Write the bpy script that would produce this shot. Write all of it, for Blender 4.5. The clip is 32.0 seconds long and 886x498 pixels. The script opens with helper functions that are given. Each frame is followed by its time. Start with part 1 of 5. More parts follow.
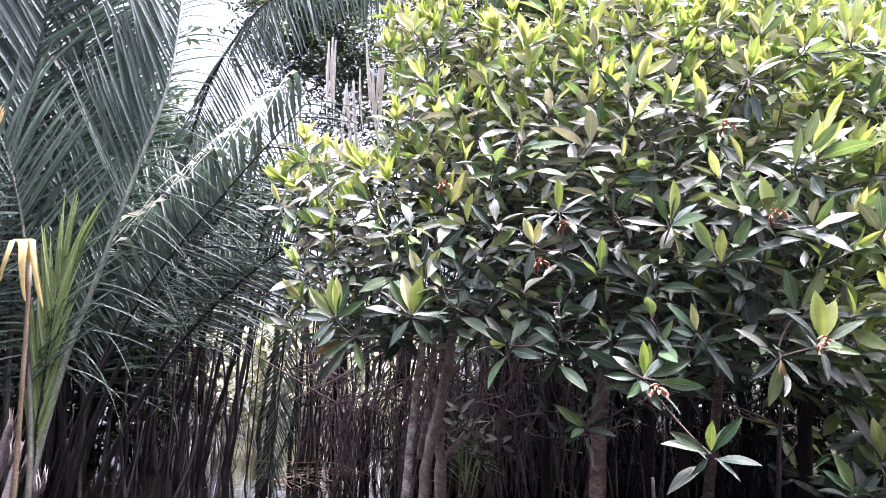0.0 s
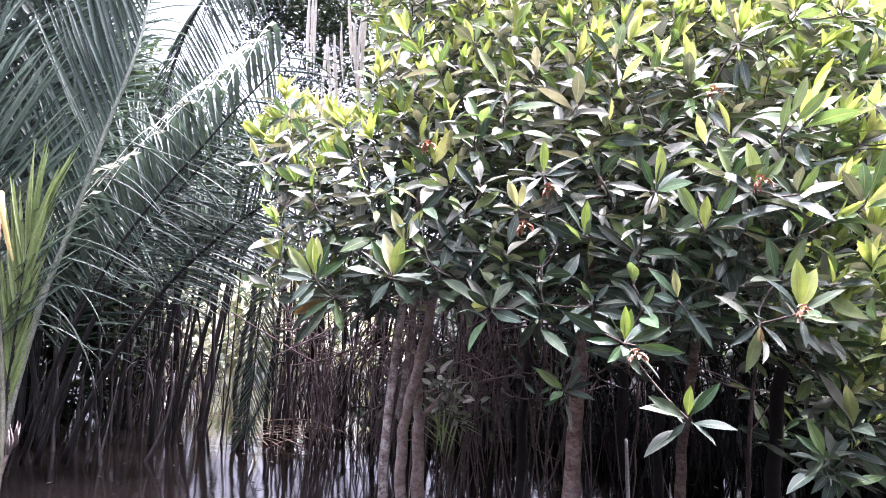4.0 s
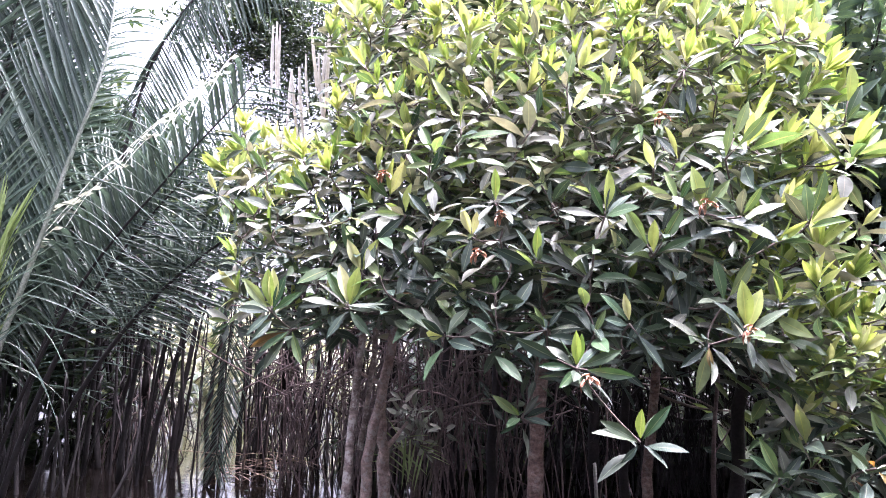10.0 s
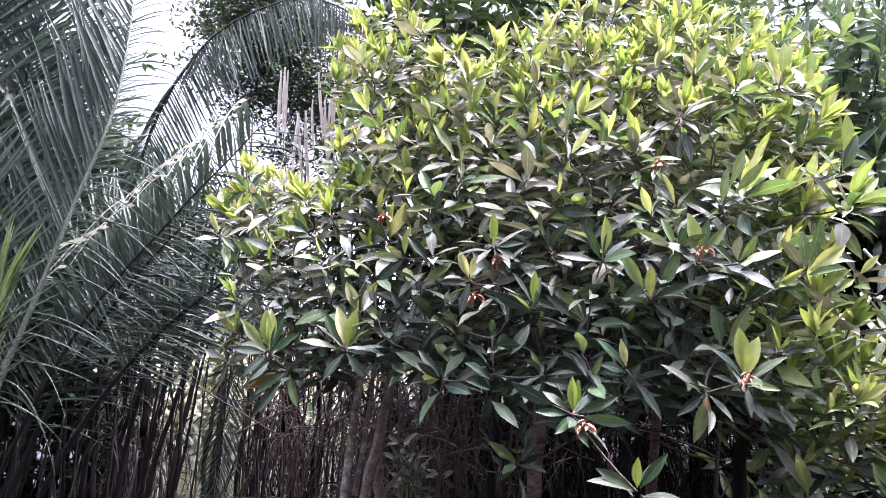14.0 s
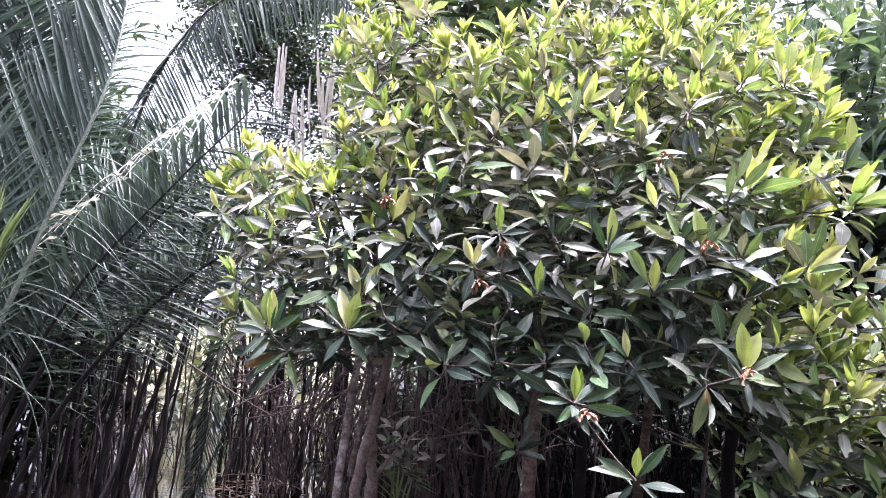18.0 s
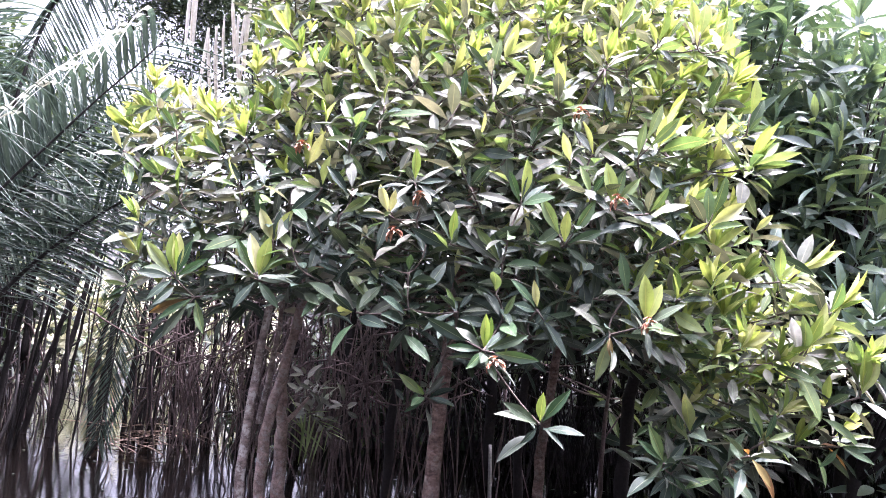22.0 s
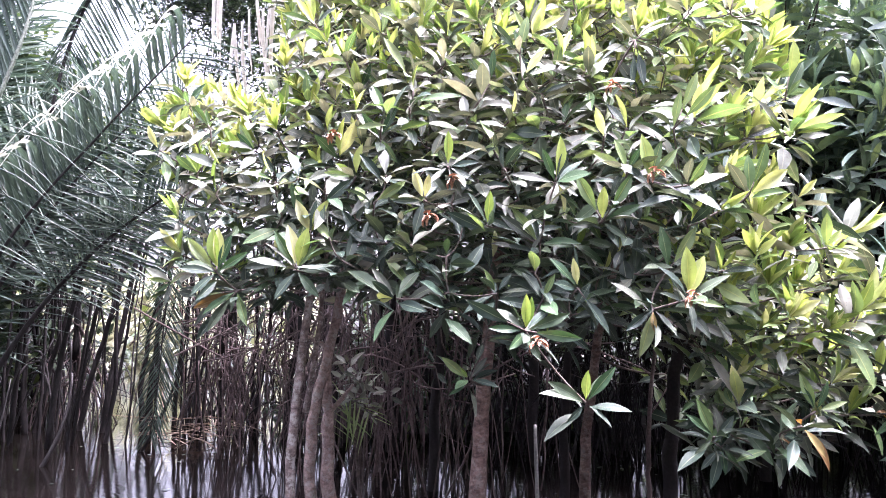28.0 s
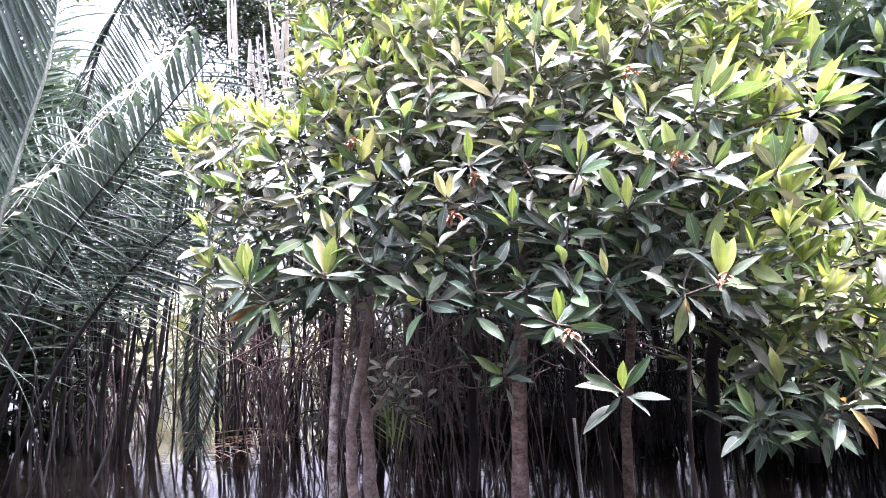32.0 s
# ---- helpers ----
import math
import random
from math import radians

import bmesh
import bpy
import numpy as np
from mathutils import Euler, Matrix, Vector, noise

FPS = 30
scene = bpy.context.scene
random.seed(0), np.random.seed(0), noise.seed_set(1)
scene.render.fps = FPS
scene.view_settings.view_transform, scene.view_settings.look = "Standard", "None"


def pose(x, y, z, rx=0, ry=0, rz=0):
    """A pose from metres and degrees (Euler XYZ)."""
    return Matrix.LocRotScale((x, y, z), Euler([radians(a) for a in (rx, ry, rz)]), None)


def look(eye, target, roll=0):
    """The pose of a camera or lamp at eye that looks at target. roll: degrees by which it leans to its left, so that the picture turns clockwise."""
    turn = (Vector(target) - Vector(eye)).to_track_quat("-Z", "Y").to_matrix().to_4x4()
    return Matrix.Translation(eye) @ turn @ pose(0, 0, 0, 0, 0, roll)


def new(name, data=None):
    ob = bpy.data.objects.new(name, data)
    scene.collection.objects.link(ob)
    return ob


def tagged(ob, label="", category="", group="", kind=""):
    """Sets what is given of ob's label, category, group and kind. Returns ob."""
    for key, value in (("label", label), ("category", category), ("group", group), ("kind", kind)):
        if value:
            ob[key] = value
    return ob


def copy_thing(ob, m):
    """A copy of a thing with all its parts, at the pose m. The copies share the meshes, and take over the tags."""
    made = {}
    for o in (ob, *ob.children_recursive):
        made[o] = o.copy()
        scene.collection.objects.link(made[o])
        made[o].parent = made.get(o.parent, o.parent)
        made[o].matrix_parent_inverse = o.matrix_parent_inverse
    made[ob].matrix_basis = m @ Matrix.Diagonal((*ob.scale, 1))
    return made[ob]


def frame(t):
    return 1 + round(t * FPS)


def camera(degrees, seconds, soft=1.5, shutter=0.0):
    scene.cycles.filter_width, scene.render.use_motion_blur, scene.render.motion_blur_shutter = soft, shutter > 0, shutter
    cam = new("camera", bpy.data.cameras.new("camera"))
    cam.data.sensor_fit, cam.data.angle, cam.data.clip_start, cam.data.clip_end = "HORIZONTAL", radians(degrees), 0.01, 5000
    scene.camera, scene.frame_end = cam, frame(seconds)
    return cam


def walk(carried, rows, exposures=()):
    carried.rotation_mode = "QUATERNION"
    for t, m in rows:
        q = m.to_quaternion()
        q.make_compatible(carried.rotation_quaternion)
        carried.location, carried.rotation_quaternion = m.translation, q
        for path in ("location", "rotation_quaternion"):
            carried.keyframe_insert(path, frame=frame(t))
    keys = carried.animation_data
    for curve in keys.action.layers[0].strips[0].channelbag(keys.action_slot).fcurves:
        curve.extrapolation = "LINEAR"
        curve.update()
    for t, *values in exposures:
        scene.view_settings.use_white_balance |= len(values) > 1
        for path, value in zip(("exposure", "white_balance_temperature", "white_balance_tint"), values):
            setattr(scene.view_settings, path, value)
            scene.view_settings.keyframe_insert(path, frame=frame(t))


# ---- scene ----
# ------------------------------------------------------------------ camera
cam = camera(64.3, 32.0, soft=0.6)
PATH = [
    (0, (-0.004, 0.248, 0.992), (-0.341, 2.201, 1.258), 0.8),
    (0.5, (-0.003, 0.249, 0.992), (-0.445, 2.169, 1.336), 0.6),
    (1, (-0.001, 0.253, 0.998), (-0.51, 2.161, 1.314), 0.9),
    (1.5, (-0.011, 0.268, 0.994), (-0.335, 2.238, 1.123), -0.0),
    (2, (-0.007, 0.264, 0.99), (-0.246, 2.241, 1.172), -0.8),
    (2.5, (-0.005, 0.267, 0.992), (-0.238, 2.246, 1.157), -1.7),
    (3, (-0.003, 0.262, 0.99), (-0.201, 2.246, 1.142), -2.1),
    (3.5, (-0.01, 0.262, 0.995), (-0.242, 2.24, 1.185), 0.3),
    (4, (-0.026, 0.273, 0.999), (-0.299, 2.249, 1.154), 1.7),
    (4.5, (-0.024, 0.275, 0.993), (-0.276, 2.257, 1.093), 0.1),
    (6.5, (0.007, 0.299, 1.009), (-0.249, 2.28, 1.118), -1.4),
    (7, (0.012, 0.287, 0.99), (-0.182, 2.272, 1.141), -0.4),
    (7.5, (0.034, 0.283, 0.985), (-0.057, 2.274, 1.155), -1.1),
    (8, (0.043, 0.271, 1.008), (-0.03, 2.263, 1.173), -2.1),
    (8.5, (0.104, 0.284, 1.0), (-0.037, 2.267, 1.22), -3.1),
    (9, (0.082, 0.282, 1.004), (0.029, 2.277, 1.142), 1.6),
    (9.5, (0.066, 0.29, 1.014), (-0.005, 2.286, 1.115), 2.0),
    (10, (0.069, 0.275, 1.01), (-0.156, 2.249, 1.238), 0.2),
    (10.5, (0.105, 0.271, 1.015), (-0.184, 2.234, 1.268), -2.0),
    (11, (0.118, 0.283, 1.03), (-0.167, 2.247, 1.273), -0.1),
    (11.5, (0.117, 0.272, 1.042), (-0.121, 2.238, 1.321), 0.3),
    (12, (0.092, 0.263, 1.049), (-0.07, 2.241, 1.298), 1.1),
    (12.5, (0.112, 0.275, 1.023), (-0.134, 2.23, 1.366), 0.4),
    (13, (0.099, 0.274, 1.024), (-0.131, 2.234, 1.347), 2.3),
    (13.5, (0.104, 0.272, 1.018), (-0.151, 2.228, 1.348), 1.1),
    (15.5, (0.053, 0.257, 1.006), (-0.164, 2.205, 1.402), 1.3),
    (16, (0.037, 0.26, 1.012), (-0.197, 2.219, 1.337), 1.4),
    (16.5, (0.021, 0.257, 1.013), (-0.18, 2.224, 1.311), 3.3),
    (17, (0.017, 0.255, 1.016), (-0.179, 2.22, 1.332), 2.8),
    (17.5, (0.019, 0.256, 1.015), (-0.172, 2.221, 1.338), 2.8),
    (18, (0.019, 0.258, 1.017), (-0.17, 2.226, 1.318), 2.7),
    (18.5, (0.02, 0.264, 1.011), (-0.164, 2.236, 1.288), 2.0),
    (19, (0.025, 0.269, 1.003), (-0.168, 2.243, 1.262), 1.5),
    (19.5, (0.027, 0.265, 1.005), (-0.176, 2.237, 1.273), 1.2),
    (20, (0.033, 0.264, 0.999), (-0.176, 2.234, 1.274), -0.4),
    (20.5, (0.041, 0.275, 0.993), (-0.19, 2.249, 1.218), -1.9),
    (21, (0.075, 0.282, 0.986), (-0.11, 2.26, 1.22), -3.3),
    (21.5, (0.094, 0.274, 0.98), (0.154, 2.257, 1.234), -2.0),
    (22, (0.039, 0.277, 0.996), (0.08, 2.268, 1.184), 3.4),
    (22.5, (0.04, 0.281, 0.998), (-0.032, 2.27, 1.188), 2.4),
    (23, (0.065, 0.276, 1.002), (-0.038, 2.264, 1.191), -0.6),
    (23.5, (0.058, 0.277, 1.006), (-0.036, 2.266, 1.191), 0.0),
    (24, (0.033, 0.268, 0.999), (-0.009, 2.261, 1.163), 2.2),
    (24.5, (0.051, 0.271, 0.989), (0.135, 2.265, 1.119), 0.5),
    (25, (0.034, 0.272, 0.997), (0.124, 2.266, 1.122), 1.6),
    (25.5, (0.017, 0.28, 0.992), (0.019, 2.276, 1.121), 2.0),
    (26, (0.025, 0.276, 0.992), (0.034, 2.271, 1.128), 0.8),
    (26.5, (0.014, 0.282, 0.993), (-0.015, 2.277, 1.123), 2.0),
    (28.5, (0.03, 0.281, 0.992), (-0.026, 2.275, 1.138), 0.6),
    (29, (0.026, 0.281, 0.994), (-0.037, 2.275, 1.144), 1.0),
    (29.5, (0.02, 0.285, 0.989), (-0.076, 2.278, 1.126), -0.1),
    (30, (0.031, 0.284, 0.986), (-0.08, 2.277, 1.114), -1.5),
    (30.5, (0.039, 0.282, 0.986), (-0.063, 2.275, 1.12), -2.6),
    (31, (0.022, 0.281, 0.992), (-0.085, 2.272, 1.139), -1.8),
    (31.5, (0.031, 0.28, 0.988), (-0.072, 2.272, 1.138), -1.9),
    (32, (0.034, 0.278, 0.992), (-0.098, 2.269, 1.133), -2.8),
]
walk(cam, [(t, look(eye, target, roll)) for t, eye, target, roll in PATH],
     exposures=[(t, stops, 5780, 34) for t, stops in ((0, 2.53), (1, 2.38), (1.6, 2.62), (4, 2.83), (7, 2.99), (9.5, 3.0), (10.5, 2.78), (11, 2.84), (12, 2.47), (13, 2.26), (15.5, 2.18), (16, 2.32), (18, 2.44), (19, 2.55), (21, 2.63), (22, 2.88), (24, 2.92), (29, 3.1), (32, 3.08))])

# ------------------------------------------------------------------ daylight
world = bpy.data.worlds.new("daylight")
scene.world = world
world.use_nodes = True
wn = world.node_tree.nodes
sky = wn.new("ShaderNodeTexSky")
sky.sky_type = "NISHITA"
sky.sun_disc = False
sky.sun_elevation = radians(76)
sky.sun_rotation = radians(78)
sky.air_density = 1.0
sky.dust_density = 6.0
sky.ozone_density = 1.0
wn["Background"].inputs["Strength"].default_value = 0.15
haze = wn.new("ShaderNodeHueSaturation")
haze.inputs["Saturation"].default_value = 0.22
world.node_tree.links.new(sky.outputs[0], haze.inputs["Color"])
world.node_tree.links.new(haze.outputs[0], wn["Background"].inputs["Color"])

sun_data = bpy.data.lights.new("sun", "SUN")
sun_data.energy = 4.1
sun_data.angle = radians(24)
sun_data.color = (1.0, 0.95, 0.86)
sun = new("sun", sun_data)
sun.matrix_world = look((2.4, 3.5, 11.5), (0, 3, 1.5))


# ------------------------------------------------------------------ materials
def shader(name):
    m = bpy.data.materials.new(name)
    m.use_nodes = True
    nt = m.node_tree
    return m, nt, nt.nodes["Principled BSDF"], nt.nodes["Material Output"]


def ramp(nt, source, stops):
    n = nt.nodes.new("ShaderNodeValToRGB")
    while len(n.color_ramp.elements) < len(stops):
        n.color_ramp.elements.new(0.5)
    for e, (p, c) in zip(n.color_ramp.elements, stops):
        e.position = p
        e.color = (*c, 1) if len(c) == 3 else (c[0], c[0], c[0], 1)
    nt.links.new(source, n.inputs[0])
    return n.outputs[0]


def noise_of(nt, vector, scale, detail=3.0, rough=0.55):
    n = nt.nodes.new("ShaderNodeTexNoise")
    n.inputs["Scale"].default_value = scale
    n.inputs["Detail"].default_value = detail
    n.inputs["Roughness"].default_value = rough
    if vector is not None:
        nt.links.new(vector, n.inputs["Vector"])
    return n.outputs["Fac"]


def blend(nt, a, b, fac, kind="MIX"):
    n = nt.nodes.new("ShaderNodeMix")
    n.data_type = "RGBA"
    n.blend_type = kind
    for socket, v in ((n.inputs[0], fac), (n.inputs[6], a), (n.inputs[7], b)):
        if isinstance(v, (int, float)):
            socket.default_value = v
        elif isinstance(v, tuple):
            socket.default_value = (*v, 1)
        else:
            nt.links.new(v, socket)
    return n.outputs[2]


def bump(nt, bsdf, height, strength, distance):
    n = nt.nodes.new("ShaderNodeBump")
    n.inputs["Strength"].default_value = strength
    n.inputs["Distance"].default_value = distance
    nt.links.new(height, n.inputs["Height"])
    nt.links.new(n.outputs[0], bsdf.inputs["Normal"])


def leaf_material(name, stops, rib, rough, through_light, joined, glow, gloss=0.5):
    """Leaf with midrib, side veins, blotches; colours vary leaf by leaf."""
    m, nt, b, out = shader(name)
    if joined:
        r = nt.nodes.new("ShaderNodeNewGeometry").outputs["Random Per Island"]
    else:
        r = nt.nodes.new("ShaderNodeObjectInfo").outputs["Random"]
    col = ramp(nt, r, stops)
    uv = nt.nodes.new("ShaderNodeTexCoord").outputs["UV"]
    sep = nt.nodes.new("ShaderNodeSeparateXYZ")
    nt.links.new(uv, sep.inputs[0])
    off = nt.nodes.new("ShaderNodeMath")
    off.operation = "SUBTRACT"
    off.inputs[1].default_value = 0.5
    nt.links.new(sep.outputs[0], off.inputs[0])
    away = nt.nodes.new("ShaderNodeMath")
    away.operation = "ABSOLUTE"
    nt.links.new(off.outputs[0], away.inputs[0])
    ribs = ramp(nt, away.outputs[0], [(0.0, (1,)), (0.045, (0.0,))])
    pos = nt.nodes.new("ShaderNodeNewGeometry").outputs["Position"]
    blotch = ramp(nt, noise_of(nt, pos, 34, 4), [(0.35, (0.72,)), (0.7, (1.12,))])
    col = blend(nt, col, blotch, 0.8, "MULTIPLY")
    speck = ramp(nt, noise_of(nt, pos, 210, 2), [(0.70, (0.0,)), (0.78, (1,))])
    col = blend(nt, col, (0.10, 0.075, 0.035), speck)
    col = blend(nt, col, rib, ribs)
    nt.links.new(col, b.inputs["Base Color"])
    b.inputs["Roughness"].default_value = rough
    b.inputs["Specular IOR Level"].default_value = gloss
    wave = nt.nodes.new("ShaderNodeTexWave")
    wave.inputs["Scale"].default_value = 5
    wave.inputs["Distortion"].default_value = 1.5
    slant = nt.nodes.new("ShaderNodeMath")
    slant.operation = "MULTIPLY_ADD"
    slant.inputs[1].default_value = -1.3
    nt.links.new(away.outputs[0], slant.inputs[0])
    nt.links.new(sep.outputs[1], slant.inputs[2])
    comb = nt.nodes.new("ShaderNodeCombineXYZ")
    nt.links.new(slant.outputs[0], comb.inputs[0])
    nt.links.new(comb.outputs[0], wave.inputs["Vector"])
    bump(nt, b, wave.outputs["Fac"], 0.22, 0.002)
    t = nt.nodes.new("ShaderNodeBsdfTranslucent")
    thin = blend(nt, col, glow, 1.0, "MULTIPLY")
    nt.links.new(thin, t.inputs["Color"])
    mix = nt.nodes.new("ShaderNodeMixShader")
    mix.inputs[0].default_value = through_light
    nt.links.new(b.outputs[0], mix.inputs[1])
    nt.links.new(t.outputs[0], mix.inputs[2])
    nt.links.new(mix.outputs[0], out.inputs[0])
    return m


YOUNG = [(0.0, (0.21, 0.33, 0.085)), (0.35, (0.36, 0.45, 0.12)), (0.7, (0.53, 0.56, 0.24)), (0.88, (0.66, 0.65, 0.38)), (1.0, (0.17, 0.30, 0.06))]
LIME = [(0.0, (0.10, 0.18, 0.07)), (0.6, (0.18, 0.26, 0.10)), (1.0, (0.27, 0.34, 0.15))]
GREEN = [(0.0, (0.035, 0.085, 0.040)), (1.0, (0.065, 0.125, 0.050))]
MATURE = [(0.0, (0.026, 0.048, 0.034)), (0.4, (0.048, 0.076, 0.054)), (0.75, (0.090, 0.098, 0.074)), (1.0, (0.065, 0.125, 0.055))]
# Mature leaf tone made paler: sky sheen is put into the colour.
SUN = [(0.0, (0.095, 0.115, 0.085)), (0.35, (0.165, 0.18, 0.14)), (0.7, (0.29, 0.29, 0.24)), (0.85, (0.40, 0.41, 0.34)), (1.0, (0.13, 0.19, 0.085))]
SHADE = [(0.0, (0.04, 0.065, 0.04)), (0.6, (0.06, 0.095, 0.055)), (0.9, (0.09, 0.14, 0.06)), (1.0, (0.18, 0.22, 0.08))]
# Blue-green leaf, lifted paler and bluer so the colour carries haze.
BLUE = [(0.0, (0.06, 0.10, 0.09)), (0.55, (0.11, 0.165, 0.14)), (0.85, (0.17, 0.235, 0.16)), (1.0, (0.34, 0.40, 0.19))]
RIPE = [(0.0, (0.34, 0.20, 0.07)), (0.5, (0.22, 0.11, 0.055)), (1.0, (0.36, 0.30, 0.10))]
PALM = [(0.0, (0.038, 0.066, 0.054)), (0.5, (0.080, 0.122, 0.096)), (1.0, (0.155, 0.205, 0.16))]
FRESH = [(0.0, (0.25, 0.36, 0.14)), (1.0, (0.44, 0.54, 0.26))]
STRAW = [(0.0, (0.60, 0.59, 0.53)), (1.0, (0.76, 0.75, 0.70))]
BROWN = [(0.0, (0.13, 0.09, 0.075)), (1.0, (0.28, 0.21, 0.17))]
# Sunlight on the far bushes is put into this pale leaf colour.
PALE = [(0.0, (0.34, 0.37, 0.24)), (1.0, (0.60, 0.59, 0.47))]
YELLOW = [(0.0, (0.60, 0.47, 0.16)), (1.0, (0.72, 0.60, 0.28))]
# Pale tip colour stands in for glossy sky reflection on bent leaflets.
TIPS = [(0.0, (0.58, 0.60, 0.54)), (1.0, (0.76, 0.78, 0.72))]
M = {}
for joined in (False, True):
    k = "_joined" if joined else ""
    M["young" + k] = leaf_material("young_leaf" + k, YOUNG, (0.50, 0.52, 0.16), 0.42, 0.40, joined, (1.0, 1.0, 0.6))
    M["mature" + k] = leaf_material("mature_leaf" + k, MATURE, (0.17, 0.21, 0.13), 0.44, 0.10, joined, (1.1, 1.1, 0.6), 0.34)
    M["sun" + k] = leaf_material("sky_sheen_leaf" + k, SUN, (0.30, 0.28, 0.20), 0.40, 0.20, joined, (1.0, 0.95, 0.6), 0.5)
    M["ripe" + k] = leaf_material("old_leaf" + k, RIPE, (0.40, 0.30, 0.12), 0.5, 0.3, joined, (1.0, 0.8, 0.4))
    M["palm" + k] = leaf_material("palm_leaflet" + k, PALM, (0.16, 0.21, 0.15), 0.36, 0.26, joined, (0.95, 1.0, 0.85), 0.5)
M["lime"] = leaf_material("half_grown_leaf", LIME, (0.36, 0.40, 0.14), 0.4, 0.3, False, (1.0, 1.0, 0.6))
M["lime_joined"] = leaf_material("half_grown_leaf_joined", LIME, (0.36, 0.40, 0.14), 0.4, 0.3, True, (1.0, 1.0, 0.6))
M["green"] = leaf_material("green_leaf", GREEN, (0.20, 0.26, 0.12), 0.4, 0.2, False, (1.0, 1.1, 0.6), 0.45)
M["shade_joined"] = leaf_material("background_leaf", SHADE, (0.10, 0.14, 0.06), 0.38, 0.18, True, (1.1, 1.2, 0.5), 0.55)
M["blue_joined"] = leaf_material("hazed_blue_green_leaf", BLUE, (0.16, 0.20, 0.11), 0.34, 0.22, True, (1.1, 1.2, 0.5), 0.65)
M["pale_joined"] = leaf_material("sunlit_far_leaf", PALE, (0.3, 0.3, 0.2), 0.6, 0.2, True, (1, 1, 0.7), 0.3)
M["yellow_joined"] = leaf_material("yellowed_palm_leaf", YELLOW, (0.66, 0.54, 0.25), 0.6, 0.25, True, (1, 0.9, 0.6), 0.3)
M["bent_tip_joined"] = leaf_material("sky_glint_leaflet_tip", TIPS, (0.5, 0.5, 0.42), 0.3, 0.2, True, (1, 1, 0.8), 0.7)
M["fresh_joined"] = leaf_material("new_palm_leaf_joined", FRESH, (0.25, 0.32, 0.12), 0.45, 0.25, True, (1, 1, 0.6))
M["fresh"] = leaf_material("new_palm_leaf", FRESH, (0.25, 0.32, 0.12), 0.45, 0.25, False, (1, 1, 0.6))
M["brown_joined"] = leaf_material("rotten_palm_leaf", BROWN, (0.25, 0.17, 0.11), 0.8, 0.1, True, (1, 0.9, 0.7), 0.3)
M["straw_joined"] = leaf_material("dry_palm_leaf", STRAW, (0.55, 0.48, 0.33), 0.7, 0.2, True, (1, 0.9, 0.7), 0.3)


def bark_material(name, dark, pale, ring, rough=0.85, lichen=0.0):
    m, nt, b, out = shader(name)
    pos = nt.nodes.new("ShaderNodeNewGeometry").outputs["Position"]
    scaled = nt.nodes.new("ShaderNodeVectorMath")
    scaled.operation = "MULTIPLY"
    scaled.inputs[1].default_value = (1, 1, ring)
    nt.links.new(pos, scaled.inputs[0])
    n1 = noise_of(nt, scaled.outputs[0], 16, 5, 0.65)
    n2 = noise_of(nt, pos, 90, 4, 0.6)
    col = ramp(nt, n1, [(0.3, dark), (0.52, tuple((a + c) / 2 for a, c in zip(dark, pale))), (0.72, pale)])
    col = blend(nt, col, ramp(nt, n2, [(0.3, (0.45,)), (0.7, (1.25,))]), 0.9, "MULTIPLY")
    if lichen:
        spots = ramp(nt, noise_of(nt, pos, 26, 6, 0.75), [(0.50, (0.0,)), (0.60, (lichen,))])
        col = blend(nt, col, (0.55, 0.52, 0.48), spots)
    nt.links.new(col, b.inputs["Base Color"])
    b.inputs["Roughness"].default_value = rough
    both = blend(nt, n1, n2, 0.4)
    bump(nt, b, both, 0.6, 0.012)
    return m


M["bark"] = bark_material("mangrove_bark", (0.10, 0.072, 0.066), (0.46, 0.36, 0.32), 2.6, 0.85, 0.75)
M["bark_brown"] = bark_material("ringed_brown_bark", (0.085, 0.050, 0.042), (0.36, 0.24, 0.20), 3.2, 0.85, 0.25)
M["bark_pale"] = bark_material("pale_bark", (0.24, 0.165, 0.145), (0.68, 0.51, 0.45), 1.6, 0.85, 0.6)
M["twig"] = bark_material("twig_bark", (0.07, 0.052, 0.045), (0.19, 0.15, 0.13), 1.5)
# Near-black: thicket shade and backlit silhouette are put into this root colour.
M["root"] = bark_material("shade_dark_root", (0.008, 0.006, 0.0065), (0.032, 0.024, 0.025), 0.5)
M["rachis"] = bark_material("palm_rachis", (0.20, 0.24, 0.18), (0.42, 0.45, 0.38), 0.4, 0.5)
# Darkened like the roots, with the shade at the palms' foot in the colour.
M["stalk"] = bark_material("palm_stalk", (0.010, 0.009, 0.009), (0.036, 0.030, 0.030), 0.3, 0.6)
M["cut"] = bark_material("cut_stalk", (0.12, 0.09, 0.085), (0.46, 0.38, 0.36), 0.25, 0.85)
M["husk"] = bark_material("pale_husk", (0.50, 0.40, 0.22), (0.70, 0.60, 0.38), 0.8, 0.7)
M["dead_stalk"] = bark_material("dead_palm_stalk", (0.12, 0.085, 0.05), (0.28, 0.21, 0.13), 0.3, 0.7)
M["stake"] = bark_material("bleached_stick", (0.34, 0.32, 0.31), (0.62, 0.60, 0.57), 0.3, 0.7)
M["flower"] = bark_material("flower_calyx", (0.42, 0.17, 0.10), (0.62, 0.36, 0.22), 1.0, 0.6)


